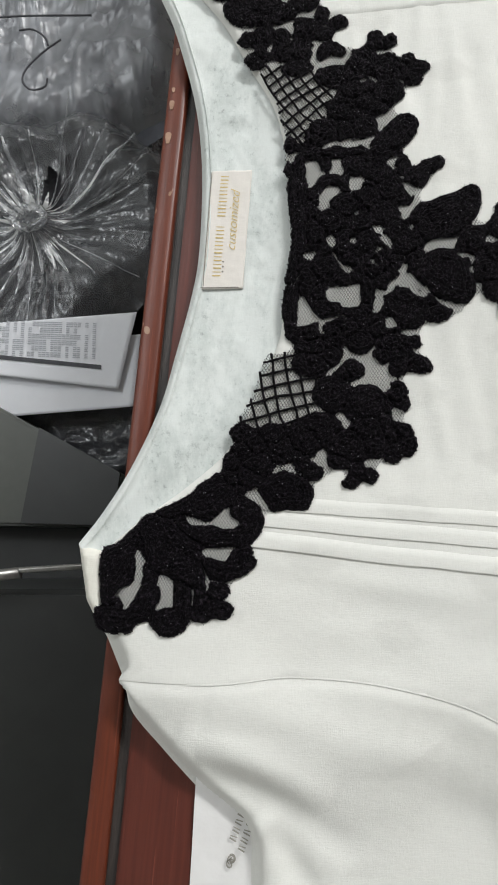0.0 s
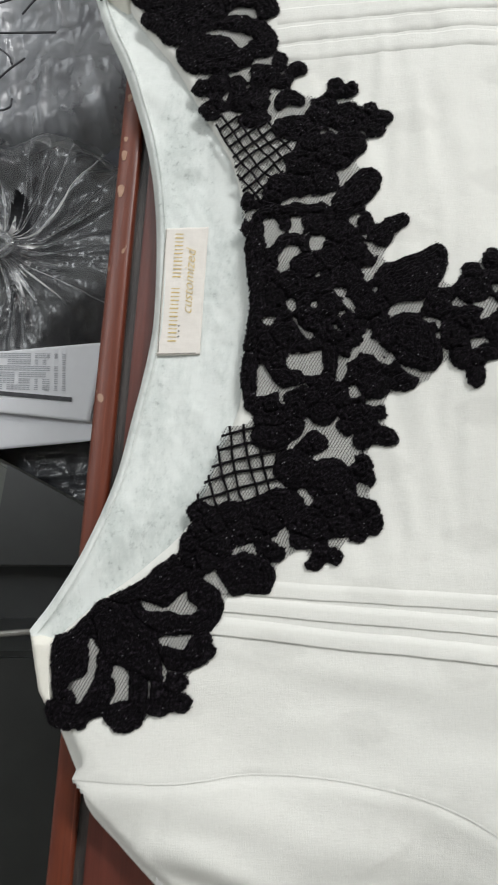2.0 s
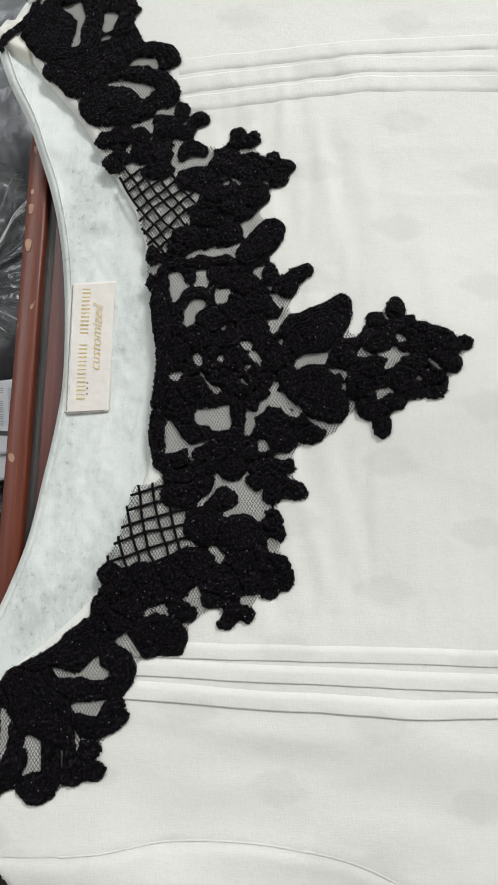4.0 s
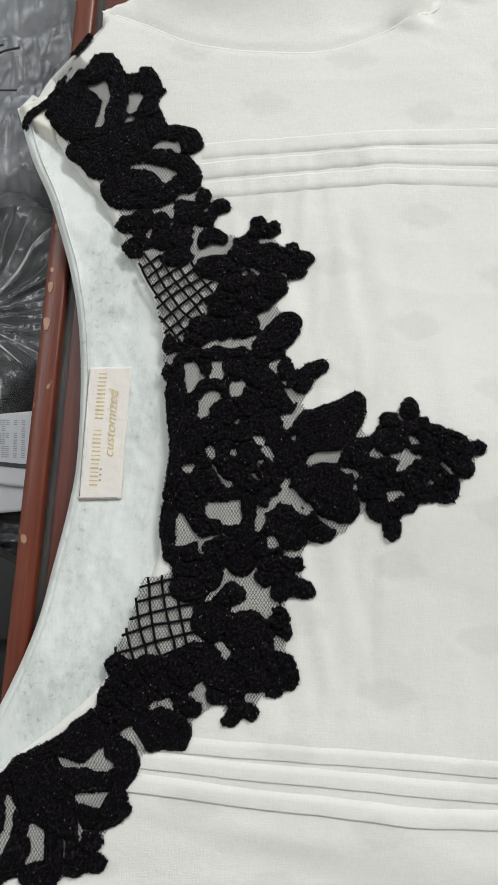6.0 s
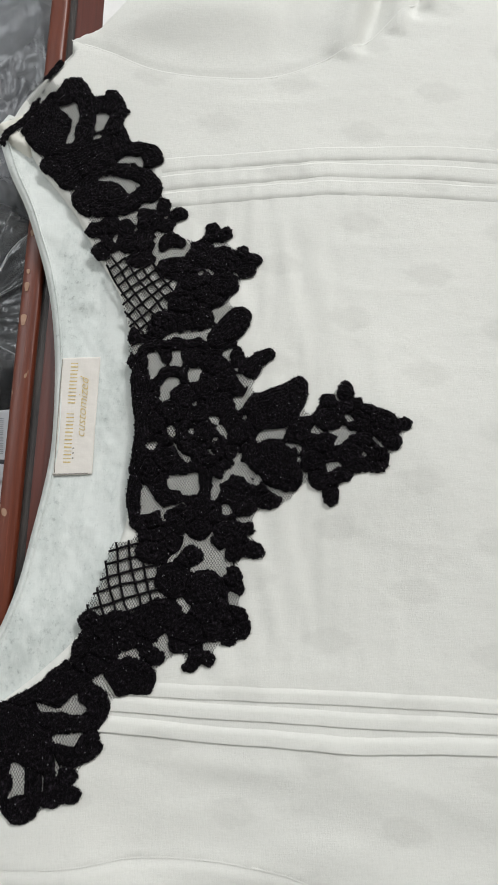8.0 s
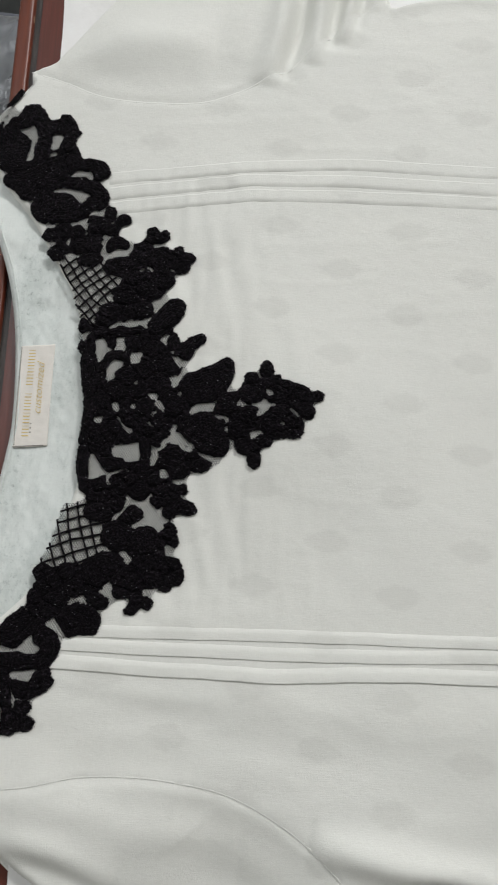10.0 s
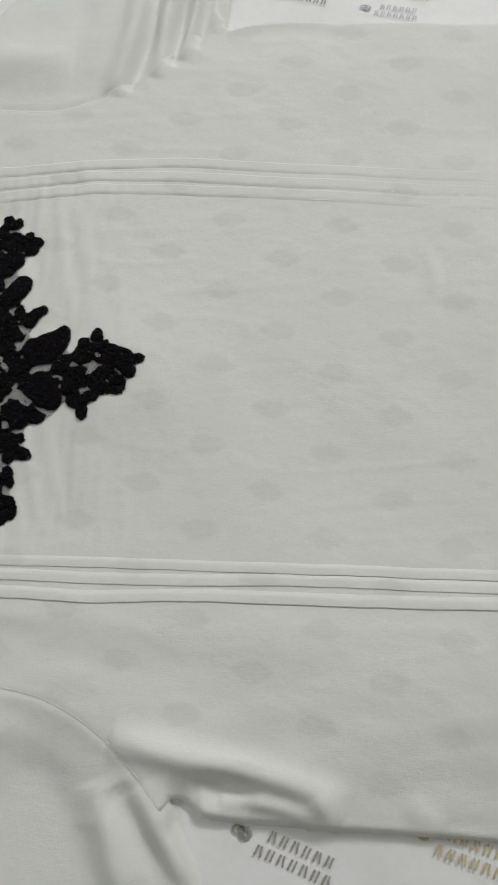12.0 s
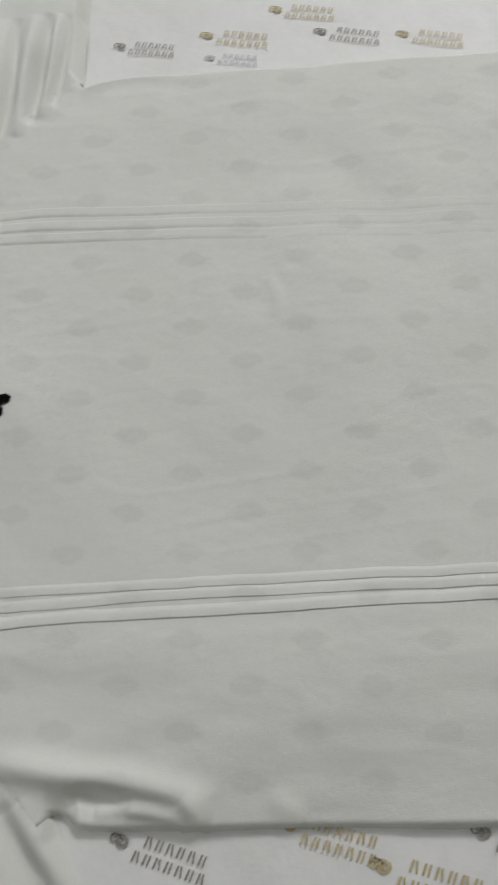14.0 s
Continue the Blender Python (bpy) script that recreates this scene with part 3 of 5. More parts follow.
def facing_height(x, y, d):
    de, _ = seg_dist(x, y, BACK_NECK)
    crush = smooth_step(0, 6, de) * (0.6 * wave(x, y, 13, 11) + 0.55 * np.abs(wave(x + 0.5 * y, y * 0.5, 8, 12)) + 0.6 * (1 - np.abs(wave(x - 0.35 * y, y * 0.35, 11, 15))) ** 6 + 0.25 * np.abs(wave(x + 0.4 * y, y, 3.6, 13)) + 0.1 * wave(x, y, 1.6, 14))
    hem = 0.7 * (1 - smooth_step(3.6, 4.4, de))
    ends = 3.2 * smooth_step(60, 130, np.abs(y))
    free = -5.6 + crush + hem + ends - 3.5 * (1 - smooth_step(0, 2.6, de))
    # it lies close under the front where the neckline crosses it
    near = 1 - smooth_step(2, 15, seg_dist(x, y, NECK)[0])
    return free * (1 - near) + (drape(x, y) - 3.1 + 0.2 * crush) * near


facing = part("back_neck_facing", sheet(FACE_EDGE, 1.2, facing_height), FACING, kurta, "bluish white crinkled interfacing inside the back neck")


def ribbon(line, half, height, lift=0.0, base=drape, fade=None):
    """A narrow strip of cloth lying along a line."""
    bm = bmesh.new()
    rows = []
    n = len(line)
    for i, (x, y) in enumerate(line):
        tx, ty = line[min(i + 1, n - 1)] - line[max(i - 1, 0)]
        k = math.hypot(tx, ty)
        nx, ny = -ty / k, tx / k
        row = []
        rise = height * (fade[i] if fade is not None else 1.0)
        for u, h in ((-1.0, -0.5), (-0.97, 0.8), (-0.8, 1.0), (0.2, 0.6), (1.0, 0.1), (1.02, -0.6)):
            px, py = x + nx * half * u, y + ny * half * u
            row.append(bm.verts.new((px * MM, py * MM, (float(base(np.array(px), np.array(py))) + lift + rise * h) * MM)))
        rows.append(row)
    for a, b in zip(rows, rows[1:]):
        for k in range(5):
            bm.faces.new((a[k], a[k + 1], b[k + 1], b[k]))
    bmesh.ops.recalc_face_normals(bm, faces=bm.faces[:])
    return bm


# pin tucks: two groups of three, running along the garment
def tuck(height, half, *line, soft=False):
    p = curve([line[i:i + 2] for i in range(0, len(line), 2)], 60)
    p[:, 1] += 0.45 * wave(p[:, 0], p[:, 0] * 0 + line[1], 26, 91) + 0.18 * wave(p[:, 0], p[:, 0] * 0 + line[1], 9, 92)
    # the flatter group is puckered by its stitching and sinks into the cloth further down
    fade = (1 - 0.85 * smooth_step(60, 260, p[:, 0])) * (1 + 0.7 * wave(p[:, 0], p[:, 0] * 0 + line[1], 3.5, 93)) if soft else None
    part("pin_tuck", ribbon(p, half, height, fade=fade), CLOTH, kurta, "narrow stitched pin tuck")


tuck(0.34, 2.6, -44, -107.5, 7, -111.5, 77, -117, 150, -123.5, 290, -136, 420, -149, 600, -166)
tuck(0.40, 2.8, -44, -113, 7, -118, 53, -122.5, 100, -126, 156, -129.5, 288, -141.5, 420, -154, 600, -171)
tuck(0.60, 3.0, -45, -120, 6, -126, 53, -131, 100, -133, 156, -138, 288, -148, 420, -160, 600, -177)
tuck(0.15, 3.2, 600, 32, 450, 53, 332, 70, 170, 93, 90, 103.5, 40, 104.5, -16, 104, soft=True)
tuck(0.17, 3.4, 600, 23, 450, 44, 330, 61, 170, 84, 80, 95.5, 40, 97, -16, 96, soft=True)
tuck(0.17, 3.4, 600, 15, 450, 36, 328, 53, 168, 76.5, 80, 87, 40, 89, -18, 88, soft=True)

# seam lines of the armholes and the hems of the neck
for line, half, h in ((TOP_SEAM[3:-6], 0.4, 0.07), (LOW_SEAM[6:-4], 0.4, 0.05)):
    part("armhole_seam", ribbon(line, half, h, -0.25), SLEEVE_CLOTH, kurta, "stitched armhole seam")
part("neck_stitching", ribbon(BACK_NECK + np.array((4.2, 0)), 0.22, 0.12, 0.55, lambda x, y: facing_height(x, y, 9.0)), FACING, kurta, "line of stitching inside the back neck")

# cream turn-ins where the neckline meets the shoulders
LOW_TURN = np.array([(-106.5, -121.5), (-98, -123.5), (-96.3, -126), (-94.6, -146), (-98, -150), (-103, -141)])
TOP_TURN = np.array([(-90.5, 131), (-84, 133.5), (-66, 139), (-70, 120), (-74, 114), (-80, 118), (-86, 122)])
part("shoulder_turn_in", sheet(LOW_TURN, 1.0, lambda x, y, d: -0.3 + 0.3 * wave(x, y, 6, 21) - 4.5 * (1 - smooth_step(0, 2.5, d))), CREAM, kurta, "cream folded shoulder edge")
part("shoulder_turn_in", sheet(TOP_TURN, 1.0, lambda x, y, d: -1.2 + 0.4 * wave(x, y, 7, 22) - 4.0 * (1 - smooth_step(0, 3.0, d))), CREAM, kurta, "cream folded shoulder edge")

# woven name tag
tag = part("name_tag", leaf([(-63.2, -26.2), (-47.5, -26.4), (-43.8, 22.2), (-59.5, 22.5)], 22, 60, lambda x, y: facing_height(x, y, 9.0) * 0.35 - 2.75), TAG, kurta, "cream woven name tag with gold print")
solid = tag.modifiers.new("thickness", "SOLIDIFY")
solid.thickness, solid.offset = 0.0006, -1


def tag_z(x, y):
    return float(facing_height(np.array(float(x)), np.array(float(y)), np.array(9.0))) * 0.35 - 2.75 + 0.12


up = Vector((3.7, 48.7)).normalized()
across = Vector((up.y, -up.x))
bm = bmesh.new()
for k in range(14):
    if k == 7:
        continue
    c = Vector((-57.6, -21.5)) + up * (k * 3.05 + 1.2)
    a = math.atan2(up.y, up.x)
    for off, wide in ((-0.75, 0.5), (0.75, 0.32)):
        flat_bar(bm, c.x + up.x * off, c.y + up.y * off, wide, 3.1, a, tag_z(c.x, c.y))
part("lettering", bm, GOLD, tag, "row of gold lettering bars", False)
data = bpy.data.curves.new("customized", "FONT")
data.body, data.size, data.shear, data.extrude = "customized", 0.0054, 0.4, 0.00003
data.offset = -0.00007
data.materials.append(GOLD)
word = new("gold_word", data)
word.parent = tag
word.matrix_local = pose(-50.4 * MM, -11.6 * MM, -4.15 * MM, 0, 0, math.degrees(math.atan2(up.y, up.x)))
bm = bmesh.new()
for k in range(3):
    c = Vector((-55.2, -19.5)) + up * (k * 2.0)
    flat_bar(bm, c.x, c.y, 0.7, 0.6, 0.3, tag_z(c.x, c.y))
part("small_marks", bm, GREY_PRINT, tag, "tiny grey marks", False)
for (ax, ay), (bx, by) in (((-63.5, -25.6), (-49, -25.9)), ((-62.6, -25), (-59.6, 22))):
    part("stitching", tube([((ax + (bx - ax) * s) * MM, (ay + (by - ay) * s) * MM, (tag_z(ax + (bx - ax) * s, ay + (by - ay) * s) - 0.05) * MM) for s in np.linspace(0, 1, 30)], 0.00018), GREY_PRINT, tag, "thin grey stitching")


# ---- the lace ----
def E(x, y, a, b, turn):
    """An oval lobe: signed depth inside it, in mm."""
    c, s = math.cos(radians(turn)), math.sin(radians(turn))

    def depth(X, Y):
        u, v = ((X - x) * c + (Y - y) * s) / a, (-(X - x) * s + (Y - y) * c) / b
        return (1 - np.hypot(u, v)) * min(a, b)
    return depth, (x - max(a, b), y - max(a, b), x + max(a, b), y + max(a, b))


def C(half, *line):
    """A cord-like lobe of that half width along a smooth line."""
    p = curve([line[i:i + 2] for i in range(0, len(line), 2)], 5)

    def depth(X, Y):
        return half - seg_dist(X, Y, p)[0]
    lo, hi = p.min(0) - half, p.max(0) + half
    return depth, (*lo, *hi)


def P(*line):
    """A lobe or a gap with a smooth closed outline."""
    q = np.array(line, float).reshape(-1, 2)
    p = curve(np.vstack((q[-1:], q, q[:2])), 4)[4:-4]

    def depth(X, Y):
        return np.where(inside(X, Y, p[:-1]), 1.0, -1.0) * seg_dist(X, Y, p)[0]
    return depth, (*p.min(0), *p.max(0))


HOLES, LOBES = [], []
HOLES += [P(-60, 134.8, -56.4, 135.1, -53.4, 137.1, -51.8, 133, -51.8, 127.7, -53.6, 123.1, -54, 118.9, -56.7, 117.6, -57.2, 119.6, -55.4, 124.2, -55, 128.4, -57.2, 131.8), P(-44.2, 131, -38.7, 129.6, -39.6, 126.1, -41.8, 122.2, -45, 123.4, -44.1, 127.2)]
HOLES += [P(-34.6, 106.4, -31.9, 109.5, -27.1, 109.1, -24.7, 108.5, -23.6, 104.1, -25.8, 104.1, -28.6, 106.1), P(-43.4, 99.5, -41.2, 101.2, -35.2, 100.3, -29.7, 98.1, -25.4, 95.6, -27.1, 94.3, -29.8, 91.9, -31.9, 94.2, -35.2, 97.4, -39.7, 98.6)]
HOLES += [P(-28.6, 83.1, -26.9, 83.7, -27.1, 77.7, -28.9, 79.2), P(-19.4, 71.2, -18.1, 72.3, -18.3, 63.2, -19.2, 63.7)]
HOLES += [P(-36.6, 72.8, -35.5, 74.3, -35.7, 70.9, -37, 70.5), P(-12.6, 66.2, -8.4, 65, -5.8, 68.1, -4.5, 66.3, -6.2, 63.6, -11.5, 64.7)]
HOLES += [P(-1.7, 54, -0, 55, 0.4, 53.2, -1.1, 52.9), P(9.9, 54.4, 11, 53.7, 10.3, 52.9)]
HOLES += [P(-17.3, 27, -12.8, 28.5, -8.7, 28.8, -6.6, 29.7, -3.5, 27.5, 0.6, 29.4, 1.3, 24.1, -1.5, 26.4, -6.6, 25.7, -11.8, 27.2, -15.9, 25.9), P(-29.4, 23.9, -25.6, 25.2, -26.9, 23.3, -28.7, 21)]
HOLES += [P(-21.5, 17.6, -19, 20.7, -17.3, 17.4, -15.5, 15.2, -18.6, 13.7, -20.4, 10.3, -22.7, 10.3, -22.1, 13.8), P(-13.2, 21.1, -10, 21, -9.4, 16.1, -8.8, 14.7, -11.8, 15.3, -14.9, 15.2, -13.2, 17.7)]
HOLES += [P(-6.8, 12.5, -3.1, 12.4, -2.8, 8.2, -6.8, 8.4), P(-12.1, 8.9, -14.1, 5.9, -14.8, 1.9, -18.7, 1.6, -17, 5, -14.9, 8)]
HOLES += [P(7.5, 20.3, 11.6, 21, 9.9, 18.2, 9.9, 16.1, 7.9, 16.6), P(12.3, 10.6, 15.3, 9.8, 17.4, 7, 15.6, 4.5, 13.7, 7.2)]
HOLES += [P(-16.1, -10.8, -14.1, -8.7, -12.5, -11.7, -13.9, -14.1), P(-7.3, -12, -6.1, -10.7, -4.9, -12.2, -6.1, -13.3)]
HOLES += [P(-5.3, -1.1, -4.3, -0.3, -3.9, -1.7, -4.9, -2.1), P(0.6, -6.9, 2.6, -6.1, 4.6, -6.6, 4.2, -7.6, 1.4, -7.7)]
HOLES += [P(3.3, -11.4, 5.9, -10.4, 7.8, -13.4, 7.3, -15.4, 5.4, -13.8), P(2.2, -15.3, 3.4, -14.7, 4.4, -15.5, 3.2, -16.1)]
HOLES += [P(-1.2, -17.2, -0, -18.8, 1.5, -20, 2.9, -22, 1.1, -21.5, -0.3, -19.6), P(14.1, -7.2, 15.1, -6.6, 15.6, -8.1, 14.6, -8.4)]
HOLES += [P(-24.8, -16, -19.6, -15.5, -22.2, -19), P(-13.6, -16, -11.6, -18.9, -9.6, -20.9, -6.5, -22.8, -8.5, -23.9, -10.3, -22.8, -12.4, -19.2)]
HOLES += [P(11.1, -21.8, 13.1, -22.2, 12, -26.7, 12.7, -28.6, 9.4, -29.5, 7.4, -31.8, 5.4, -31.4, 6.1, -28.5, 10.5, -25.3), P(-17, -30.6, -14.4, -28.6, -10.4, -30.3, -6.4, -28.8, -5, -27.7, -4.7, -32.2, -3.9, -34.1, -4.6, -37, -6.5, -36.6, -9.5, -37, -11.5, -34, -15.5, -34.5)]
HOLES += [P(-23.9, -34.4, -23, -39.1, -19.4, -40.5, -19.4, -41.8, -25, -43.5, -27.3, -43.1, -25.7, -38.6), P(21, -13.7, 25.5, -12.9, 29.9, -13.1, 29.8, -15.8, 25.4, -16, 21.1, -17.1)]
HOLES += [P(30.1, -18.7, 33, -19.2, 34.7, -20.8, 32.4, -20.7), P(-19.4, -41.7, -16.5, -40.7, -12.5, -40.4, -15.5, -41.7, -18.5, -44.6, -17.5, -46.5, -19.1, -46.1)]
HOLES += [P(0.8, -34.2, 4, -32.9, 4.3, -35.3, 2.3, -39.1, 0.3, -38.7), P(4.2, -41.1, 7.1, -41.5, 9, -45, 5.1, -44.9)]
HOLES += [P(12.7, -29.2, 16.2, -31.6, 19.6, -33.6, 18, -34.3, 14.6, -32.7), P(21.9, -34.6, 25.7, -36.6, 29.8, -38.4, 29, -39.5, 24.7, -37.9)]
HOLES += [P(9.9, -46.5, 14.9, -47, 14.1, -48.3, 10.3, -47.7), P(-9.7, -51.4, -7.8, -54.3, -3.9, -55.3, -1, -53.5, -0, -56.3, 2.8, -58.6, 5.4, -57.9, 4.7, -62.1, 3.7, -64.9, 5.6, -66.7, 3.2, -68.6, -0.2, -65.8, -4.1, -64.8, -7, -66.6, -8.9, -64.7, -5, -63.5, -3, -61, -4, -58.2, -6.9, -56.3, -10.7, -54.3)]
HOLES += [P(-16.8, -61.4, -15.3, -59.9, -12.7, -58.1, -10.8, -55.4, -10.4, -56.6, -12.1, -58.8, -15.3, -61.4), P(-11.8, -79.4, -10.1, -79, -10.1, -80.5, -11.2, -80.9)]
HOLES += [P(-23.5, -92.1, -18.7, -91.3, -16.8, -95.8, -19.7, -94.9), P(-35, -94.4, -32.1, -94.4, -29.6, -93.7, -28.3, -97.6, -31.1, -97, -34, -95.7)]
HOLES += [P(53.9, -8.8, 57.2, -10.1, 56.9, -11.6, 54.6, -11.9), P(40.8, -13.2, 42.3, -12.4, 43.3, -14.5, 41.2, -15.1)]
HOLES += [P(49.1, -20.5, 51.5, -16.3, 53.1, -14.8, 55.5, -15.6, 53.4, -17.5, 51.9, -20.2), P(45.1, -27.6, 48.8, -26.8, 51.9, -28.9, 48.7, -29.3, 47.2, -30.4)]
HOLES += [P(63, -17.6, 65.2, -19, 67.8, -21.9, 66.7, -22, 64.2, -19.3), P(59.3, -24, 61.1, -24, 60.7, -25.9)]
HOLES += [P(34.5, -24.3, 35.7, -24.7, 35.4, -26.6, 34.7, -26.2), P(-67.7, -111.8, -65.5, -112.2, -60.8, -113.7, -57, -112.9, -55.1, -110.6, -52, -109.1, -51.4, -111.8, -48.7, -114.3, -52, -116.5, -58, -115.5, -65.1, -115.4)]
HOLES += [P(-60.5, -123.4, -56.1, -123, -50.2, -123.1, -52, -125.3, -53.4, -127.9, -57.9, -126.6, -60.9, -125.7), P(-84.9, -123.9, -83.1, -123.9, -81.7, -127.5, -82.2, -130.9, -82.6, -136, -84.8, -140.7, -87.7, -144, -88.5, -141, -91.2, -139, -89, -136.8, -85.4, -135.1, -84.5, -130.8)]
HOLES += [P(-76.2, -132.7, -71.6, -133.6, -71.1, -137.8, -71.8, -140.3, -70.8, -143.4, -74.4, -143.3, -77.3, -144, -75, -140.3, -74.9, -136.9), P(-60.1, -133.5, -59, -133.7, -59.1, -137.4, -59.9, -137.4)]
HOLES += [P(-64.5, -137.6, -64, -138.3, -64.3, -143.7, -64.8, -143.7)]
HOLES += [C(1.6, -71.7, 140.1, -66, 147.2)]


MOTIFS = []
BEADS = []


def lobes_depth(lobes, X, Y):
    best = np.full(X.shape, -9.0)
    for depth, (x0, y0, x1, y1) in lobes:
        rows = np.nonzero((Y[:, 0] > y0 - 3) & (Y[:, 0] < y1 + 3))[0]
        cols = np.nonzero((X[0] > x0 - 3) & (X[0] < x1 + 3))[0]
        if len(rows) and len(cols):
            w = np.s_[rows[0]:rows[-1] + 1, cols[0]:cols[-1] + 1]
            best[w] = np.maximum(best[w], depth(X[w], Y[w]))
    return best


def lobes_soft(lobes, X, Y):
    """The same, with the creases between neighbouring lobes filled."""
    total = np.full(X.shape, 1e-6)
    for depth, (x0, y0, x1, y1) in lobes:
        rows = np.nonzero((Y[:, 0] > y0 - 3) & (Y[:, 0] < y1 + 3))[0]
        cols = np.nonzero((X[0] > x0 - 3) & (X[0] < x1 + 3))[0]
        if len(rows) and len(cols):
            w = np.s_[rows[0]:rows[-1] + 1, cols[0]:cols[-1] + 1]
            total[w] += np.exp(np.clip(depth(X[w], Y[w]), -9, 9) / 0.58)
    return 0.58 * np.log(total)


def applique(name, *lobes):
    """Set down one raised motif; its yarn is built once all are known."""
    MOTIFS.append((name, lobes))
    LOBES.extend(lobes)


def motif_mesh(seed, name, lobes):
    """A motif of looped black yarn: domed lobes with frayed rims and loose fibres."""
    boxes = np.array([b for _, b in lobes])
    step = 0.4
    gx = np.arange(boxes[:, 0].min() - 1, boxes[:, 2].max() + 1, step)
    gy = np.arange(boxes[:, 1].min() - 1, boxes[:, 3].max() + 1, step)
    X, Y = np.meshgrid(gx, gy)
    each = np.stack([depth(X, Y) for depth, _ in lobes])
    own = each.max(0)
    rest = lobes_depth([l for k, (_, other) in enumerate(MOTIFS) if k != seed for l in other], X, Y)
    order = np.sort(each, 0)
    valley = (order[-1] - order[-2]) if len(lobes) > 1 else np.full(X.shape, 9.0)
    valley = np.where(order[-2] > 0 if len(lobes) > 1 else False, valley, 9.0)
    share = own - rest
    gap = 0.45 * np.clip(wave(X, Y, 3.1, 37) - 0.2, 0, 1)
    d = np.minimum(lobes_soft(LOBES, X, Y) + 0.04, -lobes_depth(HOLES, X, Y))
    d = np.minimum(d, share * 0.8 + 0.25 - gap)
    d = np.minimum(d, valley * 0.9 + 0.5 - 0.7 * np.clip(wave(X, Y, 2.7, 38) - 0.25, 0, 1))
    frayed = d + 0.26 * wave(X, Y, 0.9, 31) + 0.34 * wave(X, Y, 2.1, 32)
    core = (frayed[:-1, :-1] + frayed[1:, 1:] + frayed[:-1, 1:] + frayed[1:, :-1]) > 0
    used = np.zeros(X.shape, bool)
    for a in (0, 1):
        for b in (0, 1):
            used[a:a + core.shape[0], b:b + core.shape[1]] |= core
    ids = np.full(X.shape, -1)
    ids[used] = np.arange(used.sum())
    x, y, dd = X[used], Y[used], frayed[used]
    rise = np.sqrt(np.clip(np.minimum(dd, 0.25 + np.abs(share[used])) / 1.7, 0, 1))
    top = 0.3 + 1.35 * rise - 0.9 * np.exp(-valley[used] / 0.5) * rise
    rows = np.sin(2 * math.pi * (np.clip(own, -1, 9)[used] + 0.35 * wave(x, y, 2.2, 39)) / 1.3)
    loops = 0.30 * rows + 0.30 * wave(x, y, 1.25, 33 + seed) + 0.50 * wave(x, y, 0.75, 34)
    base = drape(x, y)
    z = base + top + loops * np.clip(rise * 1.4, 0.15, 1) + 0.15
    x, y = x + 0.2 * wave(X[used], Y[used], 0.5, 35), y + 0.2 * wave(X[used], Y[used], 0.5, 36)
    faces = np.stack((ids[:-1, :-1][core], ids[:-1, 1:][core], ids[1:, 1:][core], ids[1:, :-1][core]), 1).tolist()
    verts = np.stack((x, y, z), 1)
    rng = np.random.default_rng(seed)
    # loose fibres: slim triangles, most of them at the rim
    pick = np.nonzero(rng.random(len(x)) < np.where(dd < 0.55, 0.7, 0.30))[0]
    n = len(pick)
    ang, long = rng.random(n) * 2 * math.pi, 0.35 + 0.6 * rng.random(n) ** 2
    root = verts[pick]
    tip = root + np.stack((np.cos(ang) * long, np.sin(ang) * long, (rng.random(n) - 0.15) * 0.6), 1)
    side = np.stack((-np.sin(ang), np.cos(ang), np.zeros(n)), 1) * 0.07
    start = len(verts)
    verts = np.vstack((verts, root + side, root - side, tip))
    faces += [(start + i, start + n + i, start + 2 * n + i) for i in range(n)]
    me = bpy.data.meshes.new(name)
    me.from_pydata((verts * MM).tolist(), [], faces)
    me.update()
    for k in rng.choice(len(x), min(len(x), 2 + len(x) // 300), replace=False):
        if dd[k] > 0.4:
            BEADS.append((x[k], y[k], z[k]))
    return me


LATTICES = []


def lattice(corners, turn_a, turn_b, gap):
    """Crossing black cords inside a patch."""
    poly = np.array(corners)
    mid = poly.mean(0)
    for turn in (turn_a, turn_b):
        c, s = math.cos(radians(turn)), math.sin(radians(turn))
        for k in range(-7, 8):
            t = np.linspace(-40, 40, 161)
            bend = 0.006 * t * t * (1 if turn == turn_a else -1) * 0.6
            x, y = mid[0] + c * t - s * (k * gap + bend), mid[1] + s * t + c * (k * gap + bend)
            x, y = x + 0.75 * wave(t, t * 0 + 9.0 * k, 6, 95), y + 0.75 * wave(t, t * 0 + 9.0 * k, 7, 96)
            ok = inside(x, y, poly)
            run = []
            for i in range(len(t)):
                if ok[i]:
                    run.append(i)
                if run and (not ok[i] or i == len(t) - 1):
                    if len(run) > 3:
                        LATTICES.append([(x[j] * MM, y[j] * MM, (float(drape(x[j], y[j])) + 0.9 + (0.25 if turn == turn_a else 0) + 0.15 * math.sin(j * 1.7)) * MM) for j in run])
                    run = []
    LATTICE_PATCHES.append(poly)


LATTICE_PATCHES = []
applique("scroll_motif", P(-75.2, 122.9, -70.7, 131.5, -65.8, 139.5, -61.7, 141, -60.2, 144.1, -56.9, 148.1, -51.2, 148.5, -47.8, 145.1, -44.8, 138.3, -43.6, 129.7, -44.4, 121.4, -48.6, 115.7, -53.1, 112.5, -61, 111, -68.2, 112.9, -72.9, 117.1))
applique("scroll_motif", P(-45, 137.6, -40.5, 139.2, -39.2, 141.5, -35.3, 140.8, -31.9, 136.6, -30.8, 129.9, -32.2, 125.3, -31.9, 120.2, -37.5, 118.8, -41.7, 120.9, -45.3, 122.2, -44.1, 129.8), E(-30.4, 130.6, 1.3, 1.1, -0))
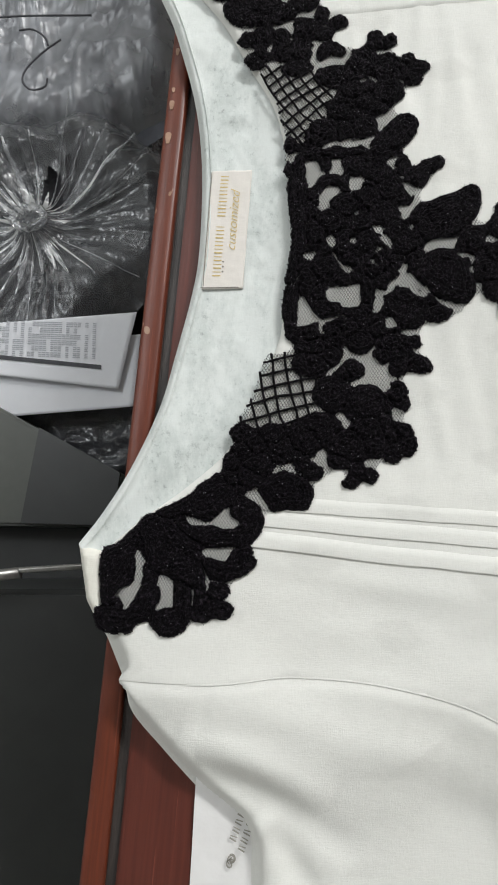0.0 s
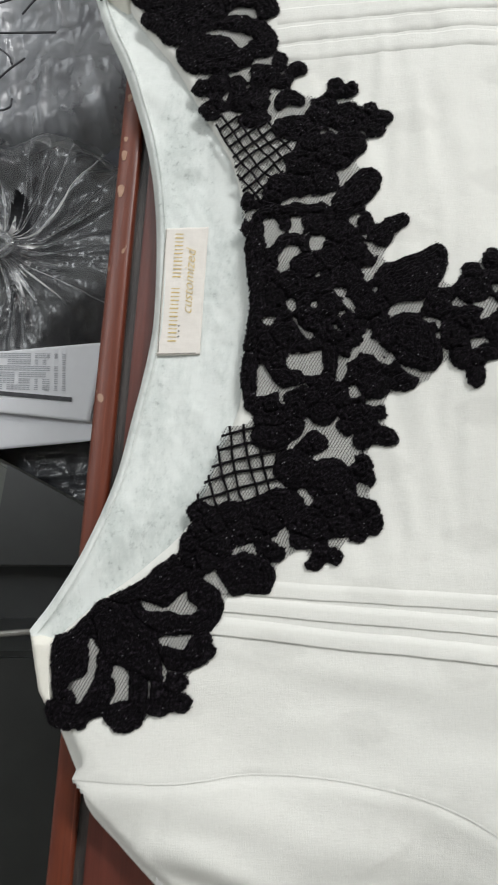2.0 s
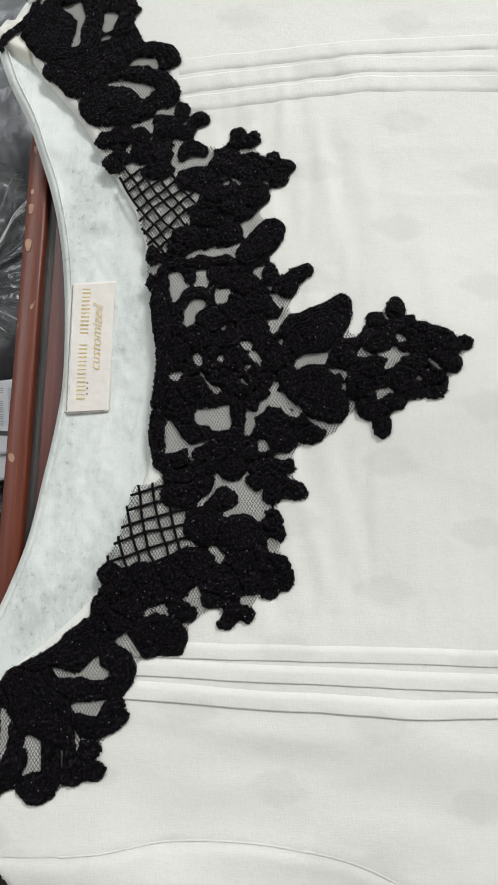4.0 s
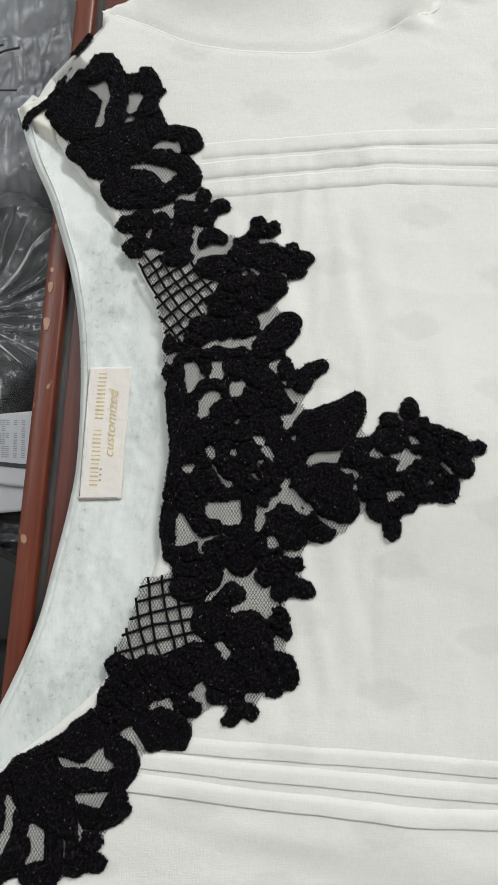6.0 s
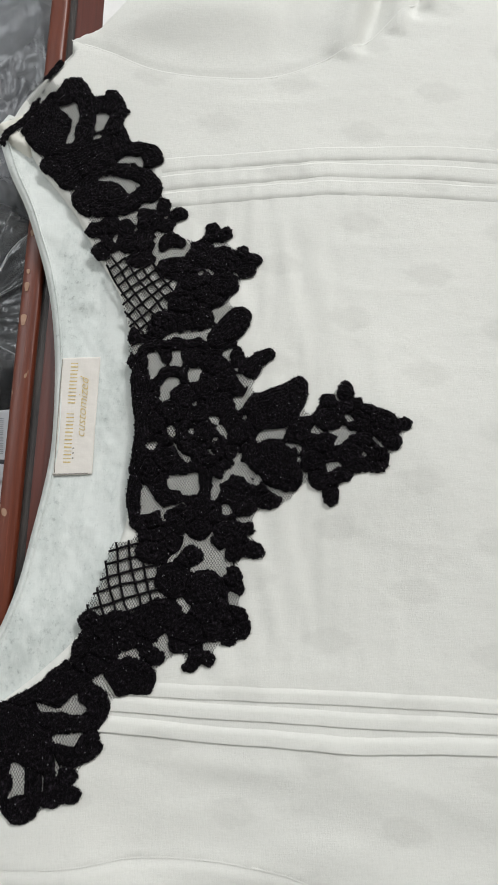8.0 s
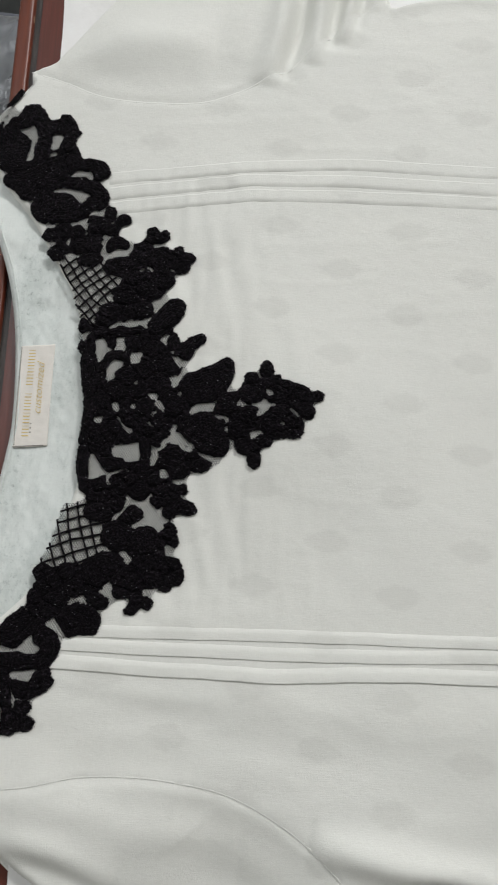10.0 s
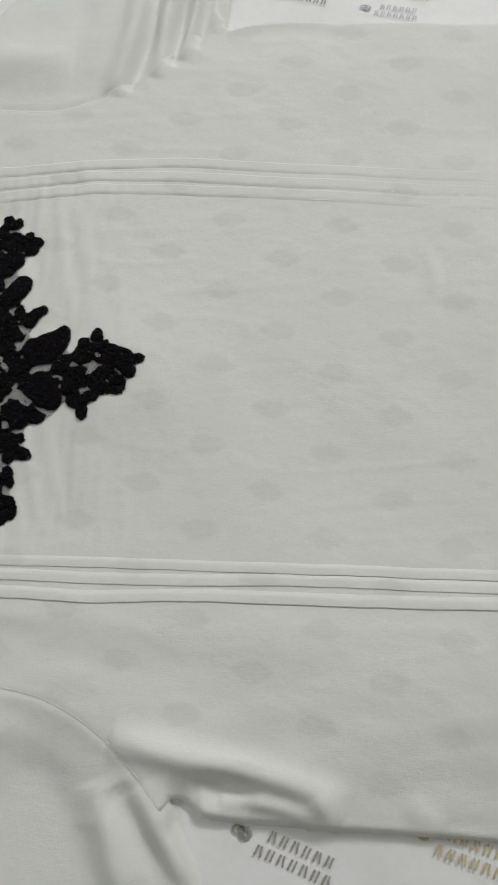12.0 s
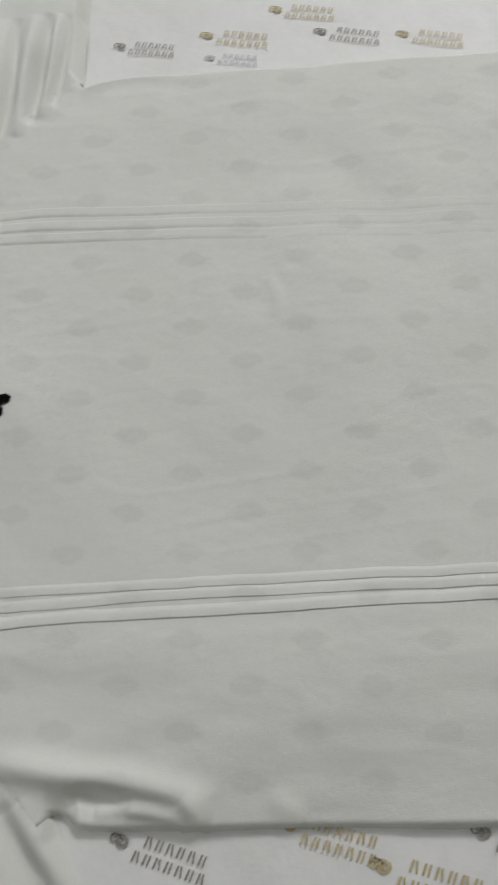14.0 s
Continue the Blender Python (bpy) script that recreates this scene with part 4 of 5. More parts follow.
applique("scroll_motif", P(-38.2, 118.3, -32.4, 122, -29.7, 119.1, -28.8, 116.2, -23.1, 115, -17.6, 112.8, -14.8, 107.2, -16.5, 104.5, -23.1, 103, -29.6, 104.8, -36.3, 104.8, -39.4, 111.4))
applique("scroll_motif", P(-38, 105.4, -25.3, 103.8, -19.8, 101.4, -16.2, 95.9, -16.7, 90.2, -19.3, 87.6, -24.3, 87.3, -28.6, 83.6, -36.2, 82.2, -48.3, 83.3, -52.7, 85.6, -55, 91.5, -53.5, 95.3, -50.7, 100.5, -45.1, 104.5))
applique("petal_motif", P(-68.2, 110.6, -63.2, 112.6, -52, 114.6, -43.1, 118.9, -36.4, 117.2, -33.2, 107.4, -38.5, 102.6, -48.4, 100.3, -51.7, 98.2, -55, 95.9, -59.5, 96.4, -63, 101.4, -68.8, 106.6))
applique("flower_motif", E(-44.9, 76.4, 4.4, 3.5, -0), E(-38.8, 77.8, 4.8, 4.4, -0), E(-31.8, 76.9, 3.9, 3.9, -0), E(-37.8, 70.4, 5.2, 4.4, -0), E(-30.7, 69.3, 4.7, 4.3, -0), E(-24.2, 70.1, 5.1, 6, -0), E(-25.7, 61.9, 5.9, 3.6, -0), E(-42.5, 66.6, 4.4, 3.5, -40))
applique("flower_motif", E(-15.4, 85.1, 2.8, 4.3, -0), E(-9.2, 81, 3.8, 3, -0), E(-15, 76.5, 3.8, 3, -0), E(-19.9, 79.4, 3.9, 4.3, -0), E(-23.6, 79.1, 3.9, 6, -0))
applique("petal_motif", P(-17.6, 65.3, -17.8, 69.8, -15.7, 72.7, -11.4, 73.1, -7.9, 70.5, -6.6, 67.9, -8.3, 65.3, -12.6, 66.7, -15.7, 64.9))
applique("flower_motif", E(-11.5, 57.1, 8, 5.1, -0), E(-0.3, 62.3, 6.3, 6.3, -0), E(8.4, 59.2, 6.7, 6.2, -0), E(-3.2, 50.5, 7.5, 5.8, -0), E(7.3, 47.3, 7.9, 5.8, 20), E(3.9, 42.8, 5.7, 4.5, -0), E(-8.1, 42.1, 7, 5.8, -20), E(-0.1, 45.1, 6.2, 5.2, -0))
applique("petal_motif", E(4.7, 73.5, 3, 2.8, -0), E(8.2, 69.6, 3.6, 2.7, -10), E(11, 71.5, 2.1, 2.5, -0), E(3.3, 69.5, 2.5, 2.1, -0))
applique("flower_motif", E(17, 61.6, 2.7, 3.5, -0), E(21.4, 58, 3.3, 3.1, -0), E(18, 53.4, 3.9, 2.9, -0), E(14.2, 58.5, 2.5, 2.9, -0))
applique("leaf_motif", E(-15.8, 33.8, 6.6, 5, -0), E(-7.5, 32.8, 4.5, 4.7, -0), E(-1.1, 34, 5.6, 4.9, -0), E(-18.9, 30.6, 4.6, 3.3, -0))
applique("leaf_motif", P(0.9, 24.6, 3.7, 30.2, 7.9, 34.4, 12, 37.8, 16.1, 38.1, 19.5, 34.9, 18.9, 31.1, 15.8, 26.6, 11.7, 23.2, 7.6, 21.1, 3.9, 21.4))
applique("petal_motif", E(12.5, 17.5, 3.4, 4, -0), P(13.8, 13.2, 17.5, 16.6, 21.6, 19.2, 25.6, 20.4, 28.3, 18.2, 27.4, 15.4, 23.8, 13.5, 22.5, 10.9, 20.3, 8.3, 16.3, 8.3, 13.9, 10.6))
applique("scroll_motif", C(2.9, -28.8, 17.8, -25.6, 23.2, -18.9, 24.8, -11.7, 24.1, -4.6, 24, 0.3, 22.2), E(-25.6, 26.2, 5, 2.5, -0), E(-28.7, 28.9, 2.5, 3.3, -0))
applique("petal_motif", E(-15.8, 19.8, 2.9, 3.3, -0))
applique("scroll_motif", C(2.8, -21.4, 6.7, -18.1, 11.5, -13.6, 13.4, -9.6, 12.5, -7.8, 10))
applique("scroll_motif", C(3.5, -26.3, 17.7, -26.7, 9.3, -25.8, -1, -25.5, -11.1, -26.8, -21, -28, -25.9), E(-21, 1, 4.8, 4.4, -0))
applique("flower_motif", E(-2.6, 18.5, 7.3, 4.9, -0), E(4.4, 15.7, 6, 6.8, -0), E(5.6, 23.8, 6.1, 3.6, -0), E(7.7, 8.3, 5.6, 5.6, -0), E(12.4, 4.5, 4, 3.8, -0))
applique("flower_motif", E(-8.5, 2.2, 6, 5.2, -0), E(-0.4, 5.4, 6, 6, -0), E(-3.3, -4.6, 5.6, 4.8, 20), E(-14.6, -3.7, 6.9, 5.7, -30), E(4.7, -1.8, 6.4, 5.6, -0), E(-20.1, -8.2, 4.8, 6.4, -0))
applique("flower_motif", E(-9.1, -12.4, 5.2, 6, -20), E(-1.1, -13.3, 5.1, 5.9, -0), E(-5.6, -19.5, 5.9, 4.8, -20), E(-19.1, -14.8, 6.8, 4, -10), E(-16.8, -22.1, 7.6, 6, -0), E(1.1, -21.6, 7.9, 5.5, -60), E(-10.3, -26.2, 7.2, 2.8, -0), E(-23.2, -26, 5.6, 6.8, -0), E(4.5, -26.5, 5.5, 4.7, -0), E(-1.5, -31.7, 2.6, 8.3, -0), E(-20.1, -30.5, 3.6, 4.8, -0))
applique("petal_motif", E(11.8, -12.4, 7.5, 8.3, -0), E(4.8, -15.8, 3.9, 4.7, -0), E(10.6, -19.4, 5.1, 3.5, -0), E(15.3, -20.3, 4.7, 5.1, -0))
applique("leaf_motif", P(15, -1.7, 18.1, 1.4, 23.1, 2.7, 28, 4.3, 33.1, 6.5, 37.1, 8.4, 39.9, 6.2, 40.6, 3.2, 39.6, -1.8, 37.4, -5.7, 34.4, -8.3, 30.7, -12.5, 22.5, -14.2, 16.7, -11.7, 13.9, -6))
applique("leaf_motif", P(18.5, -19.2, 24.4, -16.3, 31.1, -18, 34.8, -22, 35.9, -28.2, 36.3, -33, 34.3, -36.8, 30.4, -37.8, 25.7, -36, 21, -32.1, 16.3, -27.7, 15.6, -22.7))
applique("scroll_motif", C(2.8, -26.4, -25.9, -29.2, -31.7, -29.8, -39.5, -28.4, -45.4))
applique("scroll_motif", P(-22.9, -33.2, -17.4, -33.7, -12.4, -34.4, -10.5, -37.9, -12.3, -40.6, -17, -40.9, -20.8, -38.7))
applique("flower_motif", E(-22.7, -46, 4.3, 4.3, -0), E(-26.9, -46.7, 3.9, 3.5, -0), E(-20.4, -51.8, 7.8, 3.9, -0), E(-14, -47.5, 5.5, 5.1, -0), E(-10.6, -42.8, 6.7, 2.7, -0))
applique("flower_motif", E(-3.6, -40, 6.7, 5.1, -0), E(-5, -49.4, 5.5, 5.1, -0), E(4.1, -45.9, 5.9, 4.7, -0), E(-8.6, -44.7, 4.7, 4.7, -0))
applique("flower_motif", E(12.2, -33.9, 6.2, 3.5, -0), E(22.7, -40.4, 5.7, 3.6, 5), E(13, -41.6, 5.2, 4.8, -0), E(6.3, -37.2, 3.5, 3.7, -0), E(18.9, -35.9, 5, 2.7, -20))
applique("petal_motif", E(5.6, -49.5, 5.4, 4.9, -0), E(13.3, -50.9, 3.5, 2.9, -0), E(15, -58.7, 5.7, 3.3, -20), E(8.1, -56.8, 5, 6.6, -0), E(3.9, -55.4, 4.3, 3.5, -0))
applique("petal_motif", E(-7.1, -59.6, 3.9, 4.3, -0), E(-10.8, -61.8, 3.5, 2.7, -30))
applique("flower_motif", E(-21.8, -57.9, 7.8, 5.1, -0), E(-15.6, -55.1, 4.7, 5.1, -0))
applique("flower_motif", E(-14.7, -68.9, 7.6, 6.9, -0), E(-3, -72.7, 9.2, 7.3, -0), E(7.4, -69.1, 3.8, 4.6, -0), E(9.8, -73.1, 2.3, 3, -0), E(-20.5, -81.7, 8.8, 6.1, -0), E(-24.9, -84.6, 6.5, 6.5, -0), E(-2.4, -82.3, 6.9, 6.5, -0), E(2.4, -80.5, 3.8, 5.3, -0), E(-9.8, -87.8, 8.5, 6.4, -0), E(-0.9, -87, 6.8, 5.3, -0), E(-13, -92.7, 4.5, 3.6, -0))
applique("flower_motif", E(9, -83.3, 3.8, 3.4, -0), E(10.6, -87.8, 3, 3.8, -0), E(5.1, -89.3, 4.7, 3.8, -0), E(4.8, -84.6, 3.8, 3.8, -0), E(5, -92.6, 2.6, 1.9, -0))
applique("petal_motif", E(-9.2, -100.8, 3.4, 2.2, 20), E(-3, -98.6, 2.9, 2.9, -0), E(-7.2, -96.7, 2.8, 3.4, -0))
applique("petal_motif", E(-24.4, -94.4, 5.3, 3.8, -20), E(-22.7, -97.3, 4.2, 2.7, -0), E(-27.6, -91.5, 2.7, 2.9, -0))
applique("leaf_motif", P(-42.5, -102.2, -37.7, -98.3, -31.1, -96.5, -27.3, -97.4, -24.4, -99.8, -22.5, -103.3, -23.1, -107.2, -25.3, -110.4, -31, -110.1, -36.7, -110.6, -39, -107.2))
applique("flower_motif", E(-47.5, -83, 4.3, 3.9, -0), E(-42.6, -86.7, 5.4, 4.8, -0), E(-36.4, -84.1, 6.5, 4.6, -0), E(-33, -88.5, 4.2, 5.8, -0), E(-34.5, -92.2, 3.8, 2.7, -0))
applique("flower_motif", E(-46.5, -89.6, 5.1, 4.3, -0), E(-42.2, -94, 6.6, 4.8, -0), E(-46, -98.3, 5.8, 4.6, -0), E(-50.7, -93.3, 3.5, 4.3, -0), E(-51.2, -100.1, 5, 5, -0))
applique("petal_motif", E(37, -13.9, 5.4, 5.8, -0), E(33.1, -15.5, 3.1, 2.7, -0))
applique("flower_motif", E(47.7, -3.6, 3.4, 3.8, -0), E(55, 0.5, 3.2, 4.2, -0), E(47.7, -9.6, 6.4, 5.3, -0), E(54, -6.4, 4.9, 3.4, -0), E(59.2, -5.1, 2.3, 2.6, -0))
applique("petal_motif", E(58.9, -11.1, 5.7, 4.6, -0), E(62.9, -7.7, 3.7, 2.8, -0), E(68.3, -12.2, 6, 4.7, -20), E(75.8, -13.9, 3.8, 2.7, 10), E(71.5, -20.5, 3.6, 3.6, -0), E(68, -17.2, 4.9, 2.6, -20))
applique("flower_motif", E(60.7, -20.2, 7.2, 3.8, -10), E(56, -24.9, 6, 6, -0), E(64.2, -24.7, 5.2, 5.6, -0), E(64.8, -28.5, 4.1, 3.4, -0), E(57.1, -29.1, 4.9, 2.6, -0))
applique("petal_motif", E(45.7, -20, 6.8, 4.2, -0), E(40.4, -26, 6, 4.9, -20), E(47.4, -24.3, 4.5, 2.6, -0), E(42, -32.9, 3.7, 4.5, 20), E(50.8, -32.2, 4.3, 2.8, -10), E(46.6, -34.5, 3, 3, -0), E(46.6, -39.4, 3, 4.6, -0))
applique("leaf_motif", P(-79.5, -111.5, -71.1, -107.2, -65.4, -103.7, -61.6, -100.1, -54.1, -96.8, -48.5, -98.8, -45.1, -103.2, -48.9, -105.7, -52.3, -108.8, -56, -112.7, -61.6, -113.6, -67.6, -112.1, -73.8, -114.2))
applique("scroll_motif", P(-50, -105.3, -44.8, -105.8, -41.1, -109.2, -39.7, -114.1, -41.3, -118.8, -45, -122.2, -50.5, -123.4, -60.1, -122.8, -68.1, -119.2, -72, -114.4, -68.2, -111, -59.7, -113, -52.3, -110.3))
applique("scroll_motif", P(-53.1, -127.5, -50.9, -123.3, -45.3, -121.7, -43.5, -125.4, -42.3, -128, -44.1, -130.6, -48.7, -133.4, -54.2, -134.5, -58.7, -133.6, -62.3, -128, -60.4, -124.2))
applique("flower_motif", P(-84.2, -113.9, -78.6, -110.8, -72, -112, -67.6, -116.7, -60.1, -122.8, -60.4, -127.7, -59.3, -134.3, -61.4, -137.6, -65.4, -136.8, -70.6, -133.7, -77, -132.9, -81, -127.4, -83.6, -120.3))
applique("petal_motif", P(-97.1, -124.7, -91.4, -121.1, -85, -116.4, -81.8, -120, -80.5, -124.3, -82.9, -125.6, -83.9, -131.6, -86.2, -135.9, -89.2, -139.2, -89, -141.7, -95.3, -143.2))
applique("scroll_motif", P(-97.9, -143.2, -92.4, -141.4, -87.7, -142.2, -84.1, -139.6, -82.1, -134.2, -81.3, -128.2, -78, -131.2, -76.7, -134.2, -75.5, -139.3, -77.6, -144.3, -78.9, -147.6, -83.1, -148.8, -86.2, -151.6, -93.6, -151.3, -97.5, -148.7))
applique("scroll_motif", P(-77.9, -144, -74.3, -143.1, -71.1, -142.8, -71.2, -135.2, -69.5, -133.7, -64.7, -136.5, -63.9, -142.9, -65.1, -147.1, -67.4, -151.1, -72.7, -153, -76.4, -151.2, -78.7, -147.6))
applique("petal_motif", E(-59.9, -143, 3.2, 4.5, -0), E(-56.3, -137.7, 4.7, 3.3, -0), E(-54.4, -144, 4.1, 2.9, -8), E(-61.3, -146.3, 3.6, 1.8, -0), E(-62.4, -139.9, 2.2, 4.3, -0))
applique("scroll_motif", C(1.4, -85, 119.9, -83, 125.1, -74.2, 131.4, -66.7, 146.7, -59.4, 156.3), C(2.3, -75.1, 125.1, -68.5, 130.6, -62.7, 140))
lattice(((-40.7, 62), (-37.7, 64.5), (-20, 59.8), (-10.9, 49.2), (-15.8, 38.5), (-22.1, 28.2), (-29.4, 27.5), (-32.6, 39.4), (-34.7, 48.2)), -56, 38, 4.2)
lattice(((-38.7, -53.9), (-29.2, -53), (-19.9, -62.6), (-19.9, -76.6), (-28.2, -82.1), (-45.6, -83.4), (-50.1, -80.4), (-43.8, -69.8)), -80, 14, 4.8)

# the net: everything within the closed outline of the motifs
gx, gy = np.arange(-112, 86, 0.6), np.arange(-160, 165, 0.6)
X, Y = np.meshgrid(gx, gy)
solid = lobes_depth(LOBES, X, Y) > -0.2
for poly in LATTICE_PATCHES:
    solid |= inside(X, Y, poly)
solid |= lobes_depth(HOLES, X, Y) > -1.8


def spread(mask, radius):
    n, out = int(radius / 0.6), mask.copy()
    for i in range(-n, n + 1):
        w = int(math.sqrt(max(0, n * n - i * i)))
        row = np.roll(mask, i, 0)
        for j in range(-w, w + 1):
            out |= np.roll(row, j, 1)
    return out


closed = ~spread(~spread(solid, 2.4), 2.4)
core = closed[:-1, :-1] & closed[1:, 1:]
used = np.zeros(X.shape, bool)
for a in (0, 1):
    for b in (0, 1):
        used[a:a + core.shape[0], b:b + core.shape[1]] |= core
ids = np.full(X.shape, -1)
ids[used] = np.arange(used.sum())
me = bpy.data.meshes.new("lace")
me.from_pydata((np.stack((X[used], Y[used], drape(X[used], Y[used]) + 0.45), 1) * MM).tolist(), [], np.stack((ids[:-1, :-1][core], ids[:-1, 1:][core], ids[1:, 1:][core], ids[1:, :-1][core]), 1).tolist())
me.update()
lace = part("lace_trim", me, NET, kurta, "black lace of looped yarn flowers on fine net")
for seed, (name, lobes) in enumerate(MOTIFS):
    part(name, motif_mesh(seed, name, lobes), YARN, lace)
for cord in LATTICES:
    part("lattice_cord", tube(cord, 0.00046, 6), YARN, lace)
verts, faces = [], []
for x, y, z in BEADS:
    n = len(verts)
    r = 0.17 + 0.09 * hashed(x, y, 3)
    verts += [((x + r * a) * MM, (y + r * b) * MM, (z + 0.1 + r * c) * MM) for a, b, c in ((1, 0, 0), (0, 1, 0), (-1, 0, 0), (0, -1, 0), (0, 0, 1), (0, 0, -1))]
    faces += [(n + i, n + (i + 1) % 4, n + 4) for i in range(4)] + [(n + (i + 1) % 4, n + i, n + 5) for i in range(4)]
me = bpy.data.meshes.new("beadwork")
me.from_pydata(verts, [], faces)
tagged(part("beadwork", me, BEAD, lace, "tiny glass beads, coloured pale grey for their glints"), kind="stuff")

# ---- beside the table: bags, papers and a metal cabinet, lower down ----
SHELF_Z = -0.335
shelf = tagged(new("low_bench"), "dark low bench beside the table, piled with bags", "bench")
part("seat_board", box(-0.62, -0.10, SHELF_Z - 0.03, -0.10, 0.75, SHELF_Z, 0.003), DARK_METAL, shelf, "", False)
for x in (-0.58, -0.14):
    for y in (-0.06, 0.70):
        part("leg", box(x - 0.02, y - 0.02, FLOOR_Z, x + 0.02, y + 0.02, SHELF_Z - 0.03), DARK_METAL, shelf, "", False)


def oval(cx, cy, a, b, power=2.4, wob=0.0, seed=0):
    t = np.linspace(0, 2 * math.pi, 64, endpoint=False)
    c, s = np.cos(t), np.sin(t)
    r = 1 + wob * np.sin(3 * t + seed) + wob * 0.7 * np.sin(5 * t + 2 * seed)
    return np.stack((cx + a * r * np.sign(c) * np.abs(c) ** (2 / power), cy + b * r * np.sign(s) * np.abs(s) ** (2 / power)), 1)


def ridged(x, y, size, seed):
    return 1 - np.abs(wave(x, y, size, seed))


KNOT = (-245.0, 146.0)


def streaks(a, r, count, seed, sharp):
    """Thin folds that run out from a knot."""
    v = 1 - np.abs(wave(a * count / math.pi, r / 170.0, 1.0, seed))
    return v ** sharp


def tied_film(x, y, d):
    dx, dy = x - KNOT[0], y - KNOT[1]
    r, a = np.hypot(dx, dy), np.arctan2(dy, dx) + 0.12 * wave(x, y, 60, 40)
    near, far = np.exp(-r / 110), smooth_step(8, 45, r)
    pleat = 8 * streaks(a, r, 11, 41, 4) + 6 * streaks(a, r, 23, 42, 6) + 3.5 * streaks(a, r, 47, 46, 5)
    crush = 5 * ridged(x, y, 43, 43) ** 3 + 4 * ridged(x + 0.5 * y, y, 19, 44) ** 5
    top = 12 * smooth_step(20, 75, dy) * ridged(x, y, 50, 47)
    lie = 14 * wave(x, y, 95, 48)
    return -272 + lie + top + 24 * np.exp(-(r / 18) ** 2) + pleat * (0.15 + near) * far + crush * (0.25 + 0.75 * smooth_step(60, 120, r)) - 28 * (1 - smooth_step(0, 30, d))


def smooth_film(x, y, d):
    slant = x + 0.18 * y + 7 * wave(x, y, 70, 50)
    long = 6 * ridged(slant, y * 0.08, 33, 51) ** 3 + 4 * ridged(slant, y * 0.1, 13, 52) ** 4
    return -264 + long + 9 * wave(x, y, 80, 53) + 3.0 * ridged(x - 0.6 * y, y, 24, 54) ** 2 + 0.8 * wave(x, y, 7, 55) - 60 * (1 - smooth_step(0, 60, d)) ** 1.5


def crushed_film(x, y, d):
    return -280 + 7 * ridged(x, y * 2, 30, 61) ** 2 + 5 * ridged(x, y * 2.4, 14, 62) ** 3 + 1.2 * wave(x, y, 5, 63) - 45 * (1 - smooth_step(0, 20, d))


def bag(label, outline, film_height, film, filling, sink, step, hole=None):
    thing = tagged(new("plastic_bag"), label, "bag")
    lower = lambda x, y, d: film_height(x, y, d) * 0.55 + (-262 * 0.45) - sink + 3 * wave(x, y, 18, 71)
    inner = np.asarray(outline)
    inner = inner.mean(0) + (inner - inner.mean(0)) * 0.95
    part("filling", sheet(inner, step * 2, lower), filling, thing, "dark folded cloth inside")
    skin = part("film", sheet(outline, step, film_height, hole), film, thing, "clear crinkled plastic film")
    return thing, skin


bag_tied, _ = bag("clear plastic bag of dark cloth gathered into a knot", oval(-272, 152, 138, 122, 2.8, 0.07, 1), tied_film, MILKY, DARK_CLOTH, 14, 1.8, oval(-237, 182, 9, 24, 1.8, 0.05, 2))
ring = [(KNOT[0] + 13 * math.cos(a), KNOT[1] + 9 * math.sin(a)) for a in np.linspace(0, 2 * math.pi, 25)]
part("knot", tube([(x * MM, y * MM, (-246 + 3 * math.sin(3 * i)) * MM) for i, (x, y) in enumerate(ring)], 0.0035, 8), MILKY, bag_tied, "twisted plastic knot")
rng = np.random.default_rng(12)
for k in range(36):
    a = 2 * math.pi * (k + 0.8 * rng.random()) / 36
    near, far = 9 + 8 * rng.random(), 34 + 92 * rng.random() ** 1.6
    wide, bend = 0.35 + 1.3 * rng.random() ** 2, 0.07 * (rng.random() - 0.5)
    bm, last = bmesh.new(), None
    for s in np.linspace(0, 1, 14):
        r, t = near + (far - near) * s, a + bend * s * s
        w = wide * (0.5 + 1.1 * math.sin(math.pi * min(1.0, 0.08 + 0.92 * s)))
        row = []
        for side, lift in ((-1, 0.6), (0, 2.0), (1, 0.6)):
            x, y = KNOT[0] + r * math.cos(t) - side * w * math.sin(t), KNOT[1] + r * math.sin(t) + side * w * math.cos(t)
            row.append(bm.verts.new((x * MM, y * MM, (float(tied_film(np.array([x]), np.array([y]), np.array([60.0]))[0]) + lift) * MM)))
        if last:
            for q in (0, 1):
                bm.faces.new((last[q], last[q + 1], row[q + 1], row[q]))
        last = row
    part("pleat", bm, PLEAT, bag_tied)
bag_marked, _ = bag("clear plastic bag of grey cloth with black marker strokes", oval(-255, 375, 150, 160, 3.2, 0.02, 2), smooth_film, FILM, GREY_CLOTH, 7, 2.5)
bag_low, _ = bag("crumpled clear plastic bag under the papers", oval(-215, -20, 75, 62, 3.0, 0.03, 4), crushed_film, MILKY, DARK_CLOTH, 12, 2.0)


def stroke(*line):
    p = curve([line[i:i + 2] for i in range(0, len(line), 2)], 10)
    pts = [(x * MM, y * MM, -251 * MM) for x, y in p]
    part("marker_stroke", tube(pts, 0.0009, 6), INK, bag_marked, "black marker stroke")


stroke(-300, 341, -260, 340, -202, 336)
stroke(-266, 326, -254, 326, -243, 318, -239, 309)
stroke(-228, 314, -243, 303, -257, 288, -260, 276, -252, 267, -240, 269, -238, 277)
stroke(-300, 372, -270, 366, -240, 372, -215, 380)
stroke(-232, 356, -218, 372, -200, 376)


